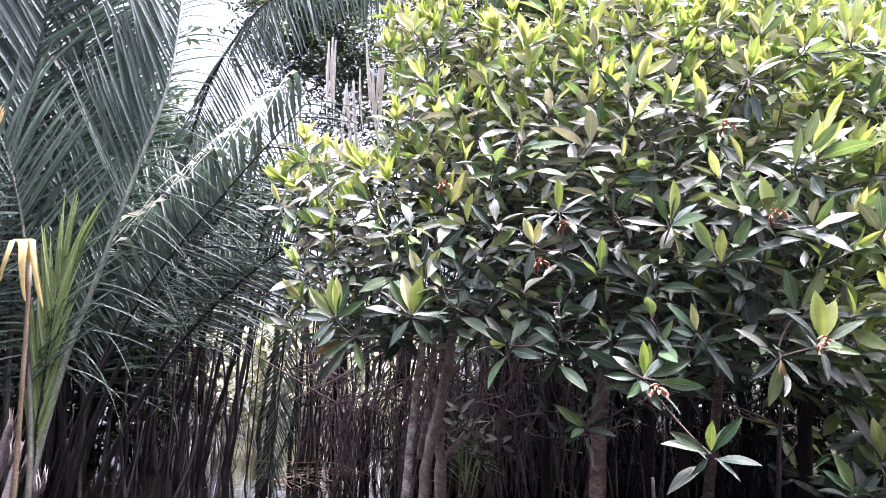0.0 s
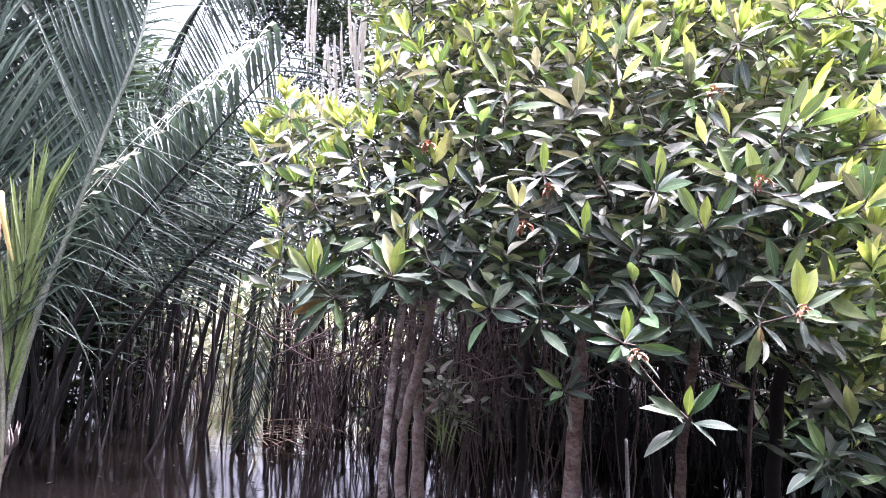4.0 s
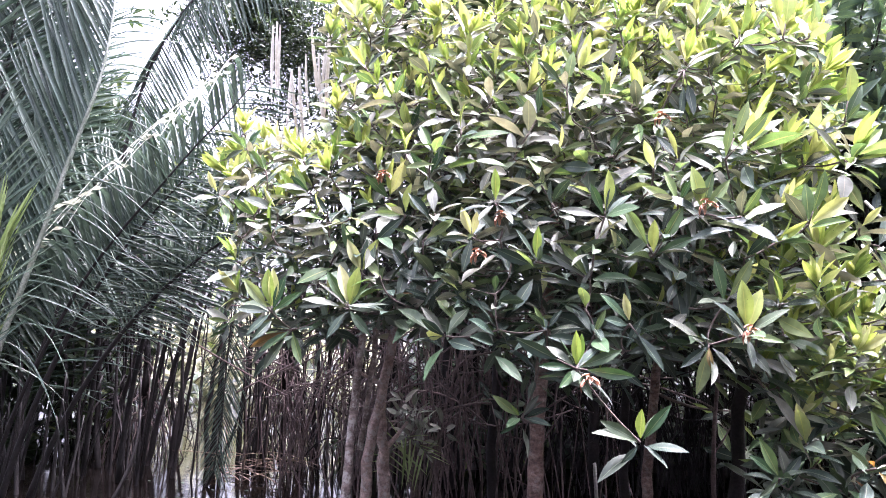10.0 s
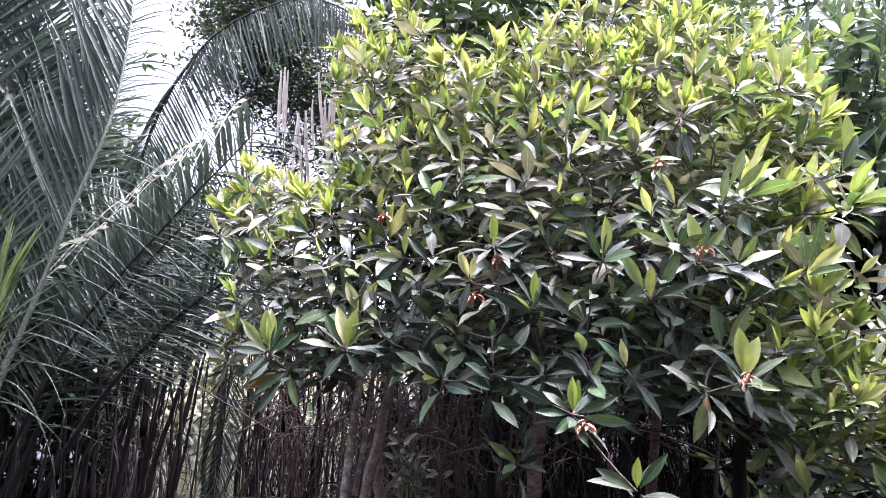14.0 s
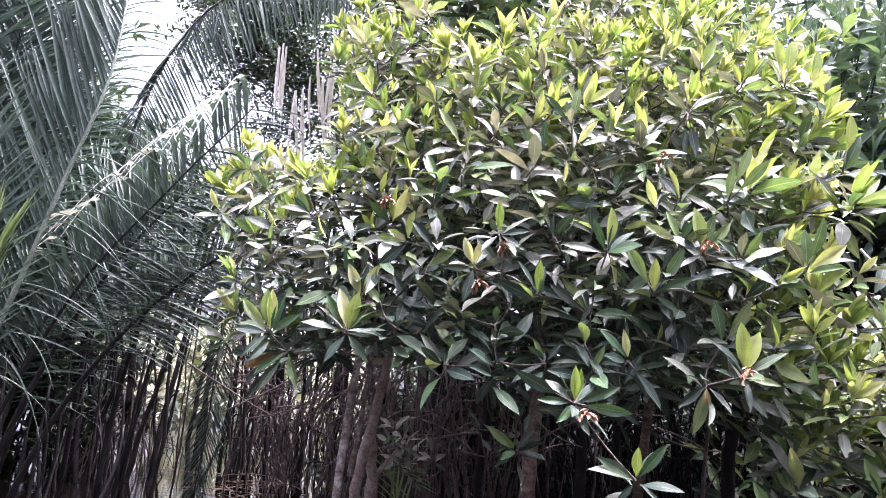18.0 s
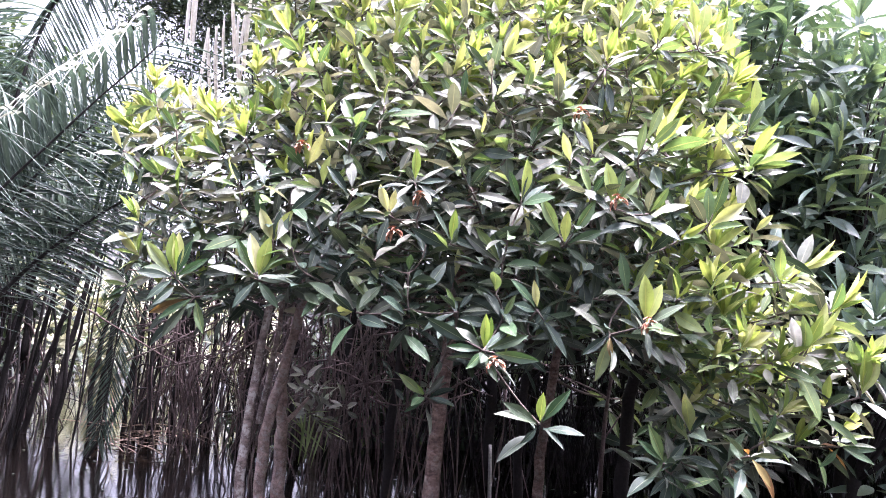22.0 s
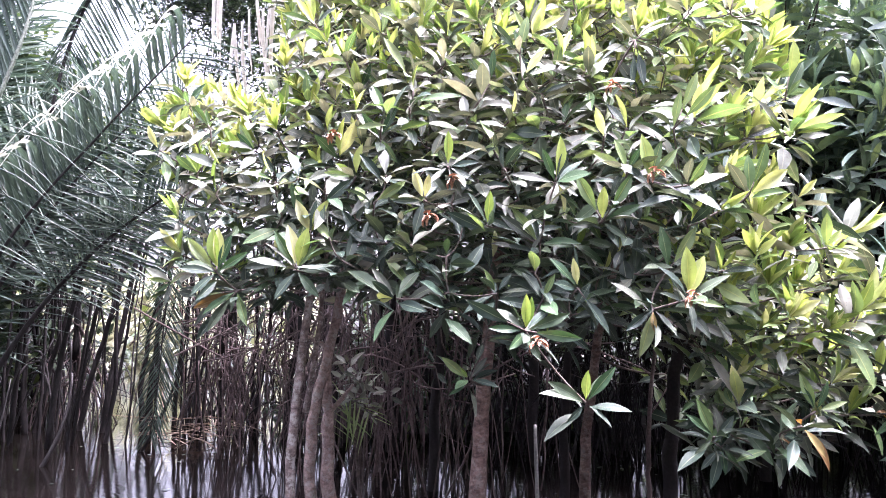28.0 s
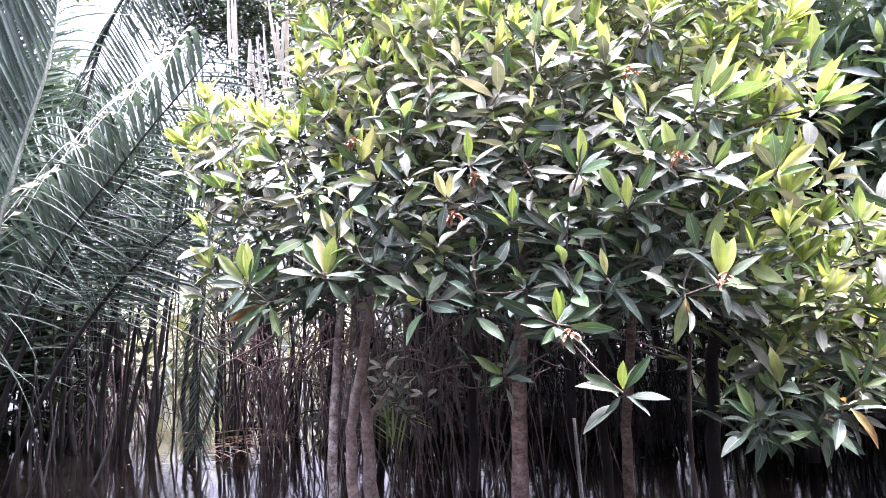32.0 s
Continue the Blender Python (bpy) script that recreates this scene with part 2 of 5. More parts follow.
def water_material():
    m, nt, b, out = shader("murky_water")
    pos = nt.nodes.new("ShaderNodeNewGeometry").outputs["Position"]
    col = ramp(nt, noise_of(nt, pos, 0.7, 4), [(0.3, (0.0030, 0.0025, 0.0022)), (0.7, (0.0065, 0.0052, 0.0046))])
    film = ramp(nt, noise_of(nt, pos, 3.2, 6, 0.7), [(0.68, (0,)), (0.82, (0.2,))])
    col = blend(nt, col, (0.03, 0.024, 0.022), film)
    nt.links.new(col, b.inputs["Base Color"])
    b.inputs["Roughness"].default_value = 0.02
    b.inputs["IOR"].default_value = 1.33
    ripple = nt.nodes.new("ShaderNodeVectorMath")
    ripple.operation = "MULTIPLY"
    ripple.inputs[1].default_value = (1.0, 4.0, 1.0)
    nt.links.new(pos, ripple.inputs[0])
    h = blend(nt, noise_of(nt, ripple.outputs[0], 5, 2), noise_of(nt, ripple.outputs[0], 19, 2), 0.3)
    bump(nt, b, h, 0.05, 0.02)
    return m


M["water"] = water_material()


def mud_material():
    m, nt, b, out = shader("wet_mud")
    pos = nt.nodes.new("ShaderNodeNewGeometry").outputs["Position"]
    n = noise_of(nt, pos, 9, 6, 0.65)
    nt.links.new(ramp(nt, n, [(0.3, (0.022, 0.016, 0.014)), (0.7, (0.075, 0.055, 0.045))]), b.inputs["Base Color"])
    b.inputs["Roughness"].default_value = 0.6
    bump(nt, b, n, 0.7, 0.03)
    return m


M["mud"] = mud_material()
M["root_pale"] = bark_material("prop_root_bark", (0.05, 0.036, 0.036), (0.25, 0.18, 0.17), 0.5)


# ------------------------------------------------------------------ mesh tools
UP = Vector((0, 0, 1))


def mesh_of(name, verts, faces, material, uv=None, smooth=True):
    me = bpy.data.meshes.new(name)
    me.from_pydata(verts, [], faces)
    me.materials.append(material)
    if smooth:
        me.polygons.foreach_set("use_smooth", [True] * len(me.polygons))
    if uv is not None:
        layer = me.uv_layers.new(name="UVMap")
        loops = np.empty(len(me.loops), dtype=np.int32)
        me.loops.foreach_get("vertex_index", loops)
        layer.data.foreach_set("uv", np.asarray(uv, dtype=np.float32)[loops].ravel())
    me.update()
    return me


def part(name, me, parent, label="", m=None):
    ob = new(name, me)
    ob.parent = parent
    if m is not None:
        ob.matrix_basis = m
    if label:
        ob["label"] = label
    return ob


def thing(name, place, label, category, group="", kind=""):
    ob = new(name)
    ob.empty_display_size = 0.1
    ob.location = place
    return tagged(ob, label, category, group, kind)


class Heap:
    """Many small pieces joined into one mesh."""

    def __init__(self):
        self.v, self.f, self.uv, self.n = [], [], [], 0

    def add(self, verts, faces, uv):
        self.v.append(verts)
        self.f.extend([tuple(i + self.n for i in f) for f in faces])
        self.uv.append(uv)
        self.n += len(verts)

    def put(self, shape, m):
        v, f, uv = shape
        a = np.array(m)
        self.add(v @ a[:3, :3].T + a[:3, 3], f, uv)

    def mesh(self, name, material):
        return mesh_of(name, np.concatenate(self.v).tolist(), self.f, material, np.concatenate(self.uv))


def leaf_shape(ratio, fold, curl, rows=7, cols=4, sharp=1.0, wave=0.0):
    """A leaf of length 1 along +Y, upper side +Z: verts, faces, uv."""
    v, uv, f = [], [], []
    for i in range(rows + 1):
        s = i / rows
        y0 = s
        w = ratio * 0.5 * (math.sin(math.pi * min(1, max(0, (s - 0.04) / 0.96)) ** (0.98 * sharp)) ** 0.88 if 0.04 < s < 1 else 0.0)
        w = max(w, 0.012 if s < 0.5 else 0.002)
        for j in range(cols + 1):
            u = 2 * j / cols - 1
            z = fold * abs(u) * w - curl * y0 * y0 + wave * math.sin(9 * y0 + u) * w * abs(u)
            v.append((u * w, y0 * (1 - 0.12 * abs(curl)), z))
            uv.append((0.5 + u / 2, s))
    for i in range(rows):
        for j in range(cols):
            a = i * (cols + 1) + j
            f.append((a, a + 1, a + cols + 2, a + cols + 1))
    return np.array(v), f, np.array(uv)


def tube(points, radii, sides=7, cap=True):
    """A tapered tube along points: verts, faces, uv."""
    pts = [Vector(p) for p in points]
    v, uv, f = [], [], []
    side = Vector((1, 0, 0))
    for i, p in enumerate(pts):
        d = (pts[min(i + 1, len(pts) - 1)] - pts[max(i - 1, 0)]).normalized()
        side = (side - d * side.dot(d))
        if side.length < 1e-3:
            side = d.orthogonal()
        side.normalize()
        over = d.cross(side)
        for k in range(sides):
            a = 2 * math.pi * k / sides
            v.append(p + (side * math.cos(a) + over * math.sin(a)) * radii[i])
            uv.append((k / sides, i / len(pts)))
    for i in range(len(pts) - 1):
        for k in range(sides):
            n = (k + 1) % sides
            f.append((i * sides + k, i * sides + n, (i + 1) * sides + n, (i + 1) * sides + k))
    if cap:
        f.append(tuple(range(sides))[::-1])
        f.append(tuple((len(pts) - 1) * sides + k for k in range(sides)))
    return np.array([tuple(p) for p in v]), f, np.array(uv)


def curve3(a, b, c, n):
    a, b, c = Vector(a), Vector(b), Vector(c)
    return [a * (1 - t) ** 2 + b * 2 * t * (1 - t) + c * t * t for t in (i / n for i in range(n + 1))]


def wobbly(points, rng, amount):
    out = []
    for i, p in enumerate(points):
        k = amount if 0 < i < len(points) - 1 else 0
        out.append(Vector(p) + Vector((rng.uniform(-k, k), rng.uniform(-k, k), 0)))
    return out


def bark_tube(points, radii, rng, sides=10, knobs=0.10):
    """A trunk with uneven girth and ring scars."""
    v, f, uv = tube(points, radii, sides)
    pts = [Vector(p) for p in points]
    out = []
    for i, p in enumerate(v):
        c = pts[i // sides]
        k = 1 + knobs * noise.noise(Vector(p) * 22) + 0.035 * math.sin((i // sides) * 2.1)
        out.append(tuple(c + (Vector(p) - c) * k))
    return np.array(out), f, uv


def frame_of(d, normal):
    """Rotation whose Y is d and whose Z lies towards normal."""
    d = d.normalized()
    z = normal - d * normal.dot(d)
    if z.length < 1e-4:
        z = d.orthogonal()
    z.normalize()
    x = d.cross(z)
    return Matrix((x, d, z)).transposed().to_4x4()


def leaf_pose(place, d, normal, length, spin=0.0):
    return Matrix.Translation(place) @ frame_of(d, normal) @ Matrix.Rotation(spin, 4, "Y") @ Matrix.Scale(length, 4)


YOUNG_SHAPES = [leaf_shape(0.25, 0.7, 0.05, wave=0.05), leaf_shape(0.29, 0.5, 0.14), leaf_shape(0.22, 1.0, -0.06), leaf_shape(0.31, 0.35, 0.10, wave=0.08)]
MATURE_SHAPES = [leaf_shape(0.28, 0.3, 0.14, wave=0.1), leaf_shape(0.33, 0.15, 0.22), leaf_shape(0.25, 0.4, 0.06, wave=0.12), leaf_shape(0.30, 0.25, 0.32), leaf_shape(0.27, 0.6, 0.20, wave=0.08)]
SIMPLE_SHAPES = [leaf_shape(0.38, 0.3, 0.25, 4, 2), leaf_shape(0.34, 0.2, 0.4, 4, 2), leaf_shape(0.42, 0.45, 0.1, 4, 2)]
YOUNG_MESHES = [mesh_of("young_leaf", s[0].tolist(), s[1], M["young"], s[2]) for s in YOUNG_SHAPES]
MATURE_MESHES = [mesh_of("mature_leaf", s[0].tolist(), s[1], M["mature"], s[2]) for s in MATURE_SHAPES]
SUN_MESHES = [mesh_of("sky_sheen_leaf", s[0].tolist(), s[1], M["sun"], s[2]) for s in MATURE_SHAPES]
LIME_MESHES = [mesh_of("half_grown_leaf", s[0].tolist(), s[1], M["lime"], s[2]) for s in MATURE_SHAPES]
RIPE_MESHES = [mesh_of("old_leaf", s[0].tolist(), s[1], M["ripe"], s[2]) for s in MATURE_SHAPES[:2]]

SPRIG_MESHES = {}
for key, material, shapes in (("y", "young", (leaf_shape(0.29, 0.8, 0.04), leaf_shape(0.34, 0.5, 0.1))), ("l", "lime", (leaf_shape(0.29, 0.5, 0.1), MATURE_SHAPES[2])), ("g", "green", (MATURE_SHAPES[0], MATURE_SHAPES[2])),
                              ("m", "mature", (MATURE_SHAPES[0], MATURE_SHAPES[2])), ("r", "ripe", (MATURE_SHAPES[2], MATURE_SHAPES[4])), ("o", "young", (leaf_shape(0.72, 0.15, 0.05), leaf_shape(0.7, 0.1, 0.1)))):
    SPRIG_MESHES[key] = [mesh_of(material + "_leaf", sh[0].tolist(), sh[1], M[material], sh[2]) for sh in shapes]


# ------------------------------------------------------------------ setting
def sheet(name, half, z, material, label, category):
    n = 40
    xs = [half * (abs(k / n) ** 3) * (1 if k >= 0 else -1) for k in range(-n, n + 1)]
    v = [(x, y, z) for y in xs for x in xs]
    w = 2 * n + 1
    f = [(j * w + i, j * w + i + 1, (j + 1) * w + i + 1, (j + 1) * w + i) for j in range(w - 1) for i in range(w - 1)]
    return tagged(new(name, mesh_of(name, v, f, material)), label, category, kind="structure")


sheet("water", 900, 0.0, M["water"], "still dark brown tidal water mirroring the mangroves", "water")


# ------------------------------------------------------------------ leaf whorls
def whorl(rng, place, axis, young, mature, size, wide=1.0):
    """Leaves of one twig end: (kind, shape index, pose) for each."""
    out = []
    axis = axis.normalized()
    u = axis.orthogonal().normalized()
    w = axis.cross(u)
    turn = rng.uniform(0, 6.28)
    for i in range(young):
        a = turn + 2.2 * i + rng.uniform(-0.6, 0.6)
        th = radians(rng.uniform(3, 18) if i < 2 else rng.uniform(14, 46))
        d = axis * math.cos(th) + (u * math.cos(a) + w * math.sin(a)) * math.sin(th)
        out.append(("young", rng.randrange(4), leaf_pose(place + axis * rng.uniform(0.0, 0.03), d, axis - d * 0.9 + Vector((rng.uniform(-0.4, 0.4), rng.uniform(-0.5, 0.3), 0)), size * rng.uniform(0.65, 1.1), rng.uniform(-0.9, 0.9))))
    for i in range(mature):
        a = turn + 2.4 * i + rng.uniform(-0.5, 0.5)
        th = radians(rng.uniform(28, 64) + (34 + 34 * rng.random()) * i / max(1, mature)) * wide
        d = axis * math.cos(th) + (u * math.cos(a) + w * math.sin(a)) * math.sin(th)
        k = "ripe" if rng.random() < 0.0025 else "mature"
        tilt = Vector((rng.uniform(-0.45, 0.45), rng.uniform(-0.45, 0.45), 0.45))
        out.append((k, rng.randrange(5), leaf_pose(place - axis * (0.009 * i) + d * 0.014, d + Vector((0, 0, -rng.uniform(0.0, 0.16))), axis + tilt, size * rng.uniform(0.7, 1.2), rng.uniform(-0.9, 0.9))))
    return out


def inside(x, z, poly):
    hit = False
    for (x1, z1), (x2, z2) in zip(poly, poly[1:] + poly[:1]):
        if (z1 > z) != (z2 > z) and x < (x2 - x1) * (z - z1) / (z2 - z1) + x1:
            hit = not hit
    return hit


def crown_front(x, z):
    """How far the front of the crown stands off at that place."""
    return 2.56 + 0.60 * max(0, z - 1.25) ** 1.1 + 0.40 * min(1, max(0, (-x - 0.25) / 0.9)) + 0.1 * max(0, x - 0.9)


CROWN = [(-1.33, 1.68), (-1.28, 1.94), (-1.12, 1.90), (-0.95, 1.86), (-0.72, 1.90), (-0.73, 2.06), (-0.86, 2.4), (-1.0, 2.94), (-0.88, 3.08), (-0.57, 2.97),
         (-0.29, 2.52), (0.0, 2.5), (0.16, 2.78), (0.56, 2.88), (0.84, 2.76), (1.34, 2.53), (1.29, 2.08), (1.23, 1.83), (1.24, 1.61), (1.12, 1.41), (1.27, 1.28), (1.36, 1.15),
         (1.48, 0.99), (1.54, 0.88), (1.53, 0.63), (1.30, 0.60), (1.24, 0.52), (0.98, 0.48), (0.92, 0.55), (0.90, 0.80), (0.78, 0.92), (0.64, 0.94), (0.47, 0.97), (0.36, 0.86),
         (0.1, 0.86), (0.05, 0.92), (-0.05, 0.99), (-0.35, 1.08), (-0.59, 1.07), (-0.72, 0.99), (-0.9, 1.01), (-1.02, 1.03), (-1.12, 1.05), (-0.99, 1.15), (-1.05, 1.3), (-1.18, 1.47)]

# leaves that stand out in front of the crown, whorl by whorl: foot, then kind and reach of each leaf
SPRIGS = {"left": [], "middle": [], "right": []}
SPRIGS["left"] += [
    ((-0.50, 2.72, 1.21), [("g", -0.08, -0.03, 0.19), ("y", -0.05, -0.04, 0.13), ("y", 0.07, 0.00, 0.14), ("m", -0.12, -0.06, -0.06), ("m", 0.14, -0.05, -0.09)]),
    ((-0.35, 2.75, 1.42), [("y", 0.02, -0.02, 0.13), ("l", -0.12, -0.03, 0.01), ("y", -0.08, 0.00, 0.05), ("m", -0.11, -0.05, -0.11), ("m", 0.10, -0.04, -0.03)]),
    ((-0.27, 2.80, 1.57), [("g", 0.07, -0.02, 0.14), ("g", -0.08, -0.02, 0.10), ("l", 0.07, -0.05, -0.11), ("m", -0.11, -0.05, -0.00)]),
    ((-1.06, 3.00, 1.75), [("l", -0.07, -0.02, 0.08), ("g", 0.07, 0.00, 0.09), ("m", -0.08, -0.03, -0.05)]),
    ((-0.97, 3.00, 1.65), [("l", -0.08, -0.03, 0.11), ("l", -0.02, 0.00, 0.08), ("m", -0.07, -0.03, -0.01)]),
    ((-1.17, 3.00, 1.56), [("y", -0.04, -0.03, 0.10), ("l", -0.08, -0.03, -0.02), ("y", 0.04, 0.02, -0.01), ("m", 0.09, -0.04, -0.08)]),
]
SPRIGS["left"] += [
    ((-0.77, 2.95, 1.55), [("g", -0.08, -0.03, 0.07), ("l", -0.08, 0.00, 0.12), ("l", -0.09, -0.03, -0.00), ("m", 0.09, -0.04, -0.09)]),
    ((-0.81, 2.68, 1.07), [("y", -0.02, -0.02, 0.17), ("y", 0.00, 0.00, 0.17), ("g", 0.05, 0.00, 0.15), ("l", -0.11, -0.03, 0.13), ("g", 0.12, -0.02, 0.08), ("m", -0.13, -0.05, 0.02), ("m", -0.08, -0.06, -0.08)]),
    ((-0.53, 2.66, 1.08), [("y", -0.03, -0.02, 0.17), ("y", 0.04, -0.02, 0.16), ("g", -0.09, 0.00, 0.15), ("l", 0.08, -0.03, 0.10), ("m", -0.16, -0.06, 0.05), ("m", 0.14, -0.05, -0.00), ("m", -0.07, -0.06, -0.11), ("m", 0.10, -0.07, -0.10), ("m", -0.12, 0.00, 0.11)]),
    ((-0.77, 2.78, 1.01), [("m", -0.15, -0.08, -0.01), ("m", -0.11, -0.08, -0.09), ("m", -0.09, -0.08, -0.15), ("l", 0.06, -0.06, -0.14), ("r", -0.15, -0.06, -0.07), ("m", -0.14, -0.03, 0.05)]),
]
SPRIGS["left"] += [
    ((-1.03, 2.85, 1.04), [("l", -0.08, -0.04, 0.01), ("g", -0.02, 0.00, 0.04), ("g", -0.05, -0.04, -0.04), ("m", -0.02, -0.04, -0.09)]),
    ((-0.31, 3.10, 2.07), [("y", -0.05, -0.02, 0.12), ("l", 0.02, 0.00, 0.11), ("y", -0.10, -0.02, 0.07)]),
    ((-0.38, 3.00, 1.80), [("y", -0.03, -0.02, 0.14), ("g", 0.05, -0.02, 0.12), ("y", -0.10, -0.03, 0.07)]),
    ((-0.59, 3.05, 1.76), [("l", -0.02, -0.02, 0.14), ("y", 0.04, 0.00, 0.13), ("y", -0.09, -0.03, 0.01), ("m", 0.12, -0.04, -0.06)]),
    ((-0.70, 3.40, 2.47), [("y", 0.00, 0.00, 0.15), ("y", -0.11, 0.00, 0.13), ("l", 0.08, 0.00, 0.09)]),
    ((-0.56, 3.35, 2.40), [("l", 0.04, 0.00, 0.10), ("l", -0.05, 0.00, 0.09), ("m", 0.11, -0.03, -0.04)]),
]
SPRIGS["middle"] += [
    ((-0.02, 2.60, 1.43), [("y", 0.00, -0.02, 0.13), ("m", 0.11, -0.05, 0.01), ("m", -0.13, -0.05, 0.03), ("m", 0.05, -0.06, -0.12), ("m", -0.06, -0.08, -0.07), ("m", 0.10, -0.02, -0.05)]),
    ((-0.10, 2.62, 1.32), [("y", -0.04, -0.02, 0.11), ("y", 0.02, -0.02, 0.09), ("m", -0.11, -0.04, -0.01), ("m", 0.21, -0.05, -0.11), ("m", -0.03, -0.06, -0.13), ("m", 0.11, -0.04, 0.03)]),
    ((0.11, 2.55, 1.23), [("y", 0.01, -0.03, 0.12), ("m", -0.11, -0.03, 0.07)]),
    ((0.28, 2.55, 1.17), [("l", -0.10, -0.02, 0.13), ("m", -0.14, -0.03, 0.10), ("m", 0.12, -0.03, 0.00), ("m", -0.03, 0.00, 0.12)]),
    ((0.47, 2.50, 1.24), [("y", 0.00, -0.03, 0.12), ("l", -0.09, 0.00, 0.17), ("l", 0.11, 0.00, 0.17), ("m", 0.13, -0.04, 0.06), ("m", -0.11, -0.05, -0.02), ("m", 0.07, -0.05, -0.06)]),
]
SPRIGS["middle"] += [
    ((0.33, 2.55, 1.37), [("y", 0.02, 0.00, 0.17), ("g", -0.05, -0.03, 0.12), ("m", 0.04, 0.00, 0.13), ("m", -0.16, -0.03, 0.03), ("m", 0.11, -0.02, 0.06), ("m", 0.07, -0.05, -0.05)]),
    ((0.22, 2.38, 0.90), [("y", 0.00, -0.03, 0.12), ("y", 0.02, -0.01, 0.11), ("m", -0.19, -0.05, 0.09), ("g", 0.17, -0.07, -0.02), ("g", -0.12, -0.02, 0.01), ("g", -0.05, -0.10, -0.05), ("m", 0.15, 0.00, 0.06), ("m", 0.10, 0.03, 0.10), ("m", 0.11, -0.06, -0.10), ("m", 0.04, -0.08, -0.09), ("m", -0.09, 0.04, 0.08)]),
    ((0.14, 2.52, 1.01), [("l", -0.04, -0.03, 0.08), ("m", -0.12, -0.04, -0.06), ("m", 0.05, 0.00, 0.07)]),
    ((0.28, 2.48, 0.99), [("l", 0.04, -0.02, 0.09), ("m", 0.13, 0.00, 0.01)]),
    ((0.39, 2.48, 1.03), [("y", -0.02, -0.03, 0.10), ("g", -0.09, -0.02, 0.11), ("m", 0.11, -0.03, -0.04), ("m", 0.10, -0.06, -0.15)]),
]
SPRIGS["middle"] += [
    ((-0.18, 2.55, 0.99), [("o", -0.06, -0.03, 0.01), ("m", -0.09, 0.00, 0.11), ("m", -0.13, -0.04, -0.01)]),
    ((0.39, 2.34, 0.70), [("y", -0.00, -0.03, 0.10), ("g", 0.09, -0.03, 0.12), ("m", -0.12, -0.05, 0.07), ("m", -0.06, -0.04, -0.06), ("m", 0.07, -0.06, -0.06)]),
    ((0.06, 2.60, 0.73), [("l", -0.10, -0.03, 0.08), ("y", -0.03, -0.02, 0.04), ("g", -0.07, -0.04, -0.05), ("m", 0.06, 0.00, 0.08), ("m", 0.10, -0.05, -0.01), ("m", 0.07, 0.00, 0.06)]),
    ((0.49, 2.85, 1.87), [("l", 0.02, -0.02, 0.11), ("l", -0.03, 0.00, 0.07), ("m", -0.10, -0.04, -0.04), ("m", 0.09, -0.04, -0.10)]),
    ((0.24, 2.90, 1.92), [("g", -0.02, -0.02, 0.10), ("l", 0.03, 0.00, 0.17), ("m", -0.12, -0.02, 0.13), ("m", 0.07, -0.04, -0.11)]),
    ((0.36, 2.85, 1.81), [("l", 0.03, -0.02, 0.16), ("m", 0.10, -0.02, 0.08), ("m", -0.09, 0.00, 0.08)]),
]
SPRIGS["middle"] += [
    ((0.13, 2.85, 1.80), [("l", -0.08, -0.02, 0.09), ("g", 0.01, -0.02, 0.13), ("m", -0.12, -0.03, 0.03), ("m", 0.09, -0.05, -0.07)]),
    ((0.28, 3.20, 2.31), [("y", -0.03, 0.00, 0.13), ("y", 0.03, -0.02, 0.09), ("m", 0.12, -0.03, -0.08)]),
    ((-0.14, 3.05, 2.13), [("y", 0.07, 0.00, 0.11), ("y", -0.00, -0.02, 0.10), ("y", -0.08, 0.00, 0.09)]),
]
SPRIGS["right"] += [
    ((0.62, 2.50, 1.37), [("y", -0.03, -0.03, 0.16), ("l", 0.04, 0.00, 0.15), ("l", 0.10, 0.00, 0.12), ("m", 0.18, -0.05, -0.05), ("m", -0.09, -0.06, -0.05), ("m", 0.08, 0.00, 0.02)]),
    ((0.56, 2.55, 1.41), [("l", -0.04, 0.00, 0.12), ("g", 0.04, -0.03, 0.08), ("l", -0.12, 0.00, 0.07)]),
    ((0.72, 2.45, 1.35), [("l", 0.06, -0.04, 0.09)]),
    ((0.70, 2.38, 1.00), [("y", -0.01, -0.02, 0.17), ("y", 0.05, 0.00, 0.15), ("m", 0.11, -0.05, 0.09), ("l", 0.08, -0.08, -0.02), ("m", -0.00, -0.06, -0.10)]),
    ((0.67, 2.48, 1.09), [("g", -0.02, 0.00, 0.16), ("l", 0.10, 0.00, 0.15), ("m", 0.02, -0.02, -0.06)]),
    ((0.60, 2.40, 0.97), [("l", -0.05, -0.05, -0.15), ("r", -0.01, -0.05, -0.07), ("m", -0.07, -0.05, 0.04), ("m", 0.06, -0.07, -0.08), ("m", -0.10, -0.05, -0.07)]),
]
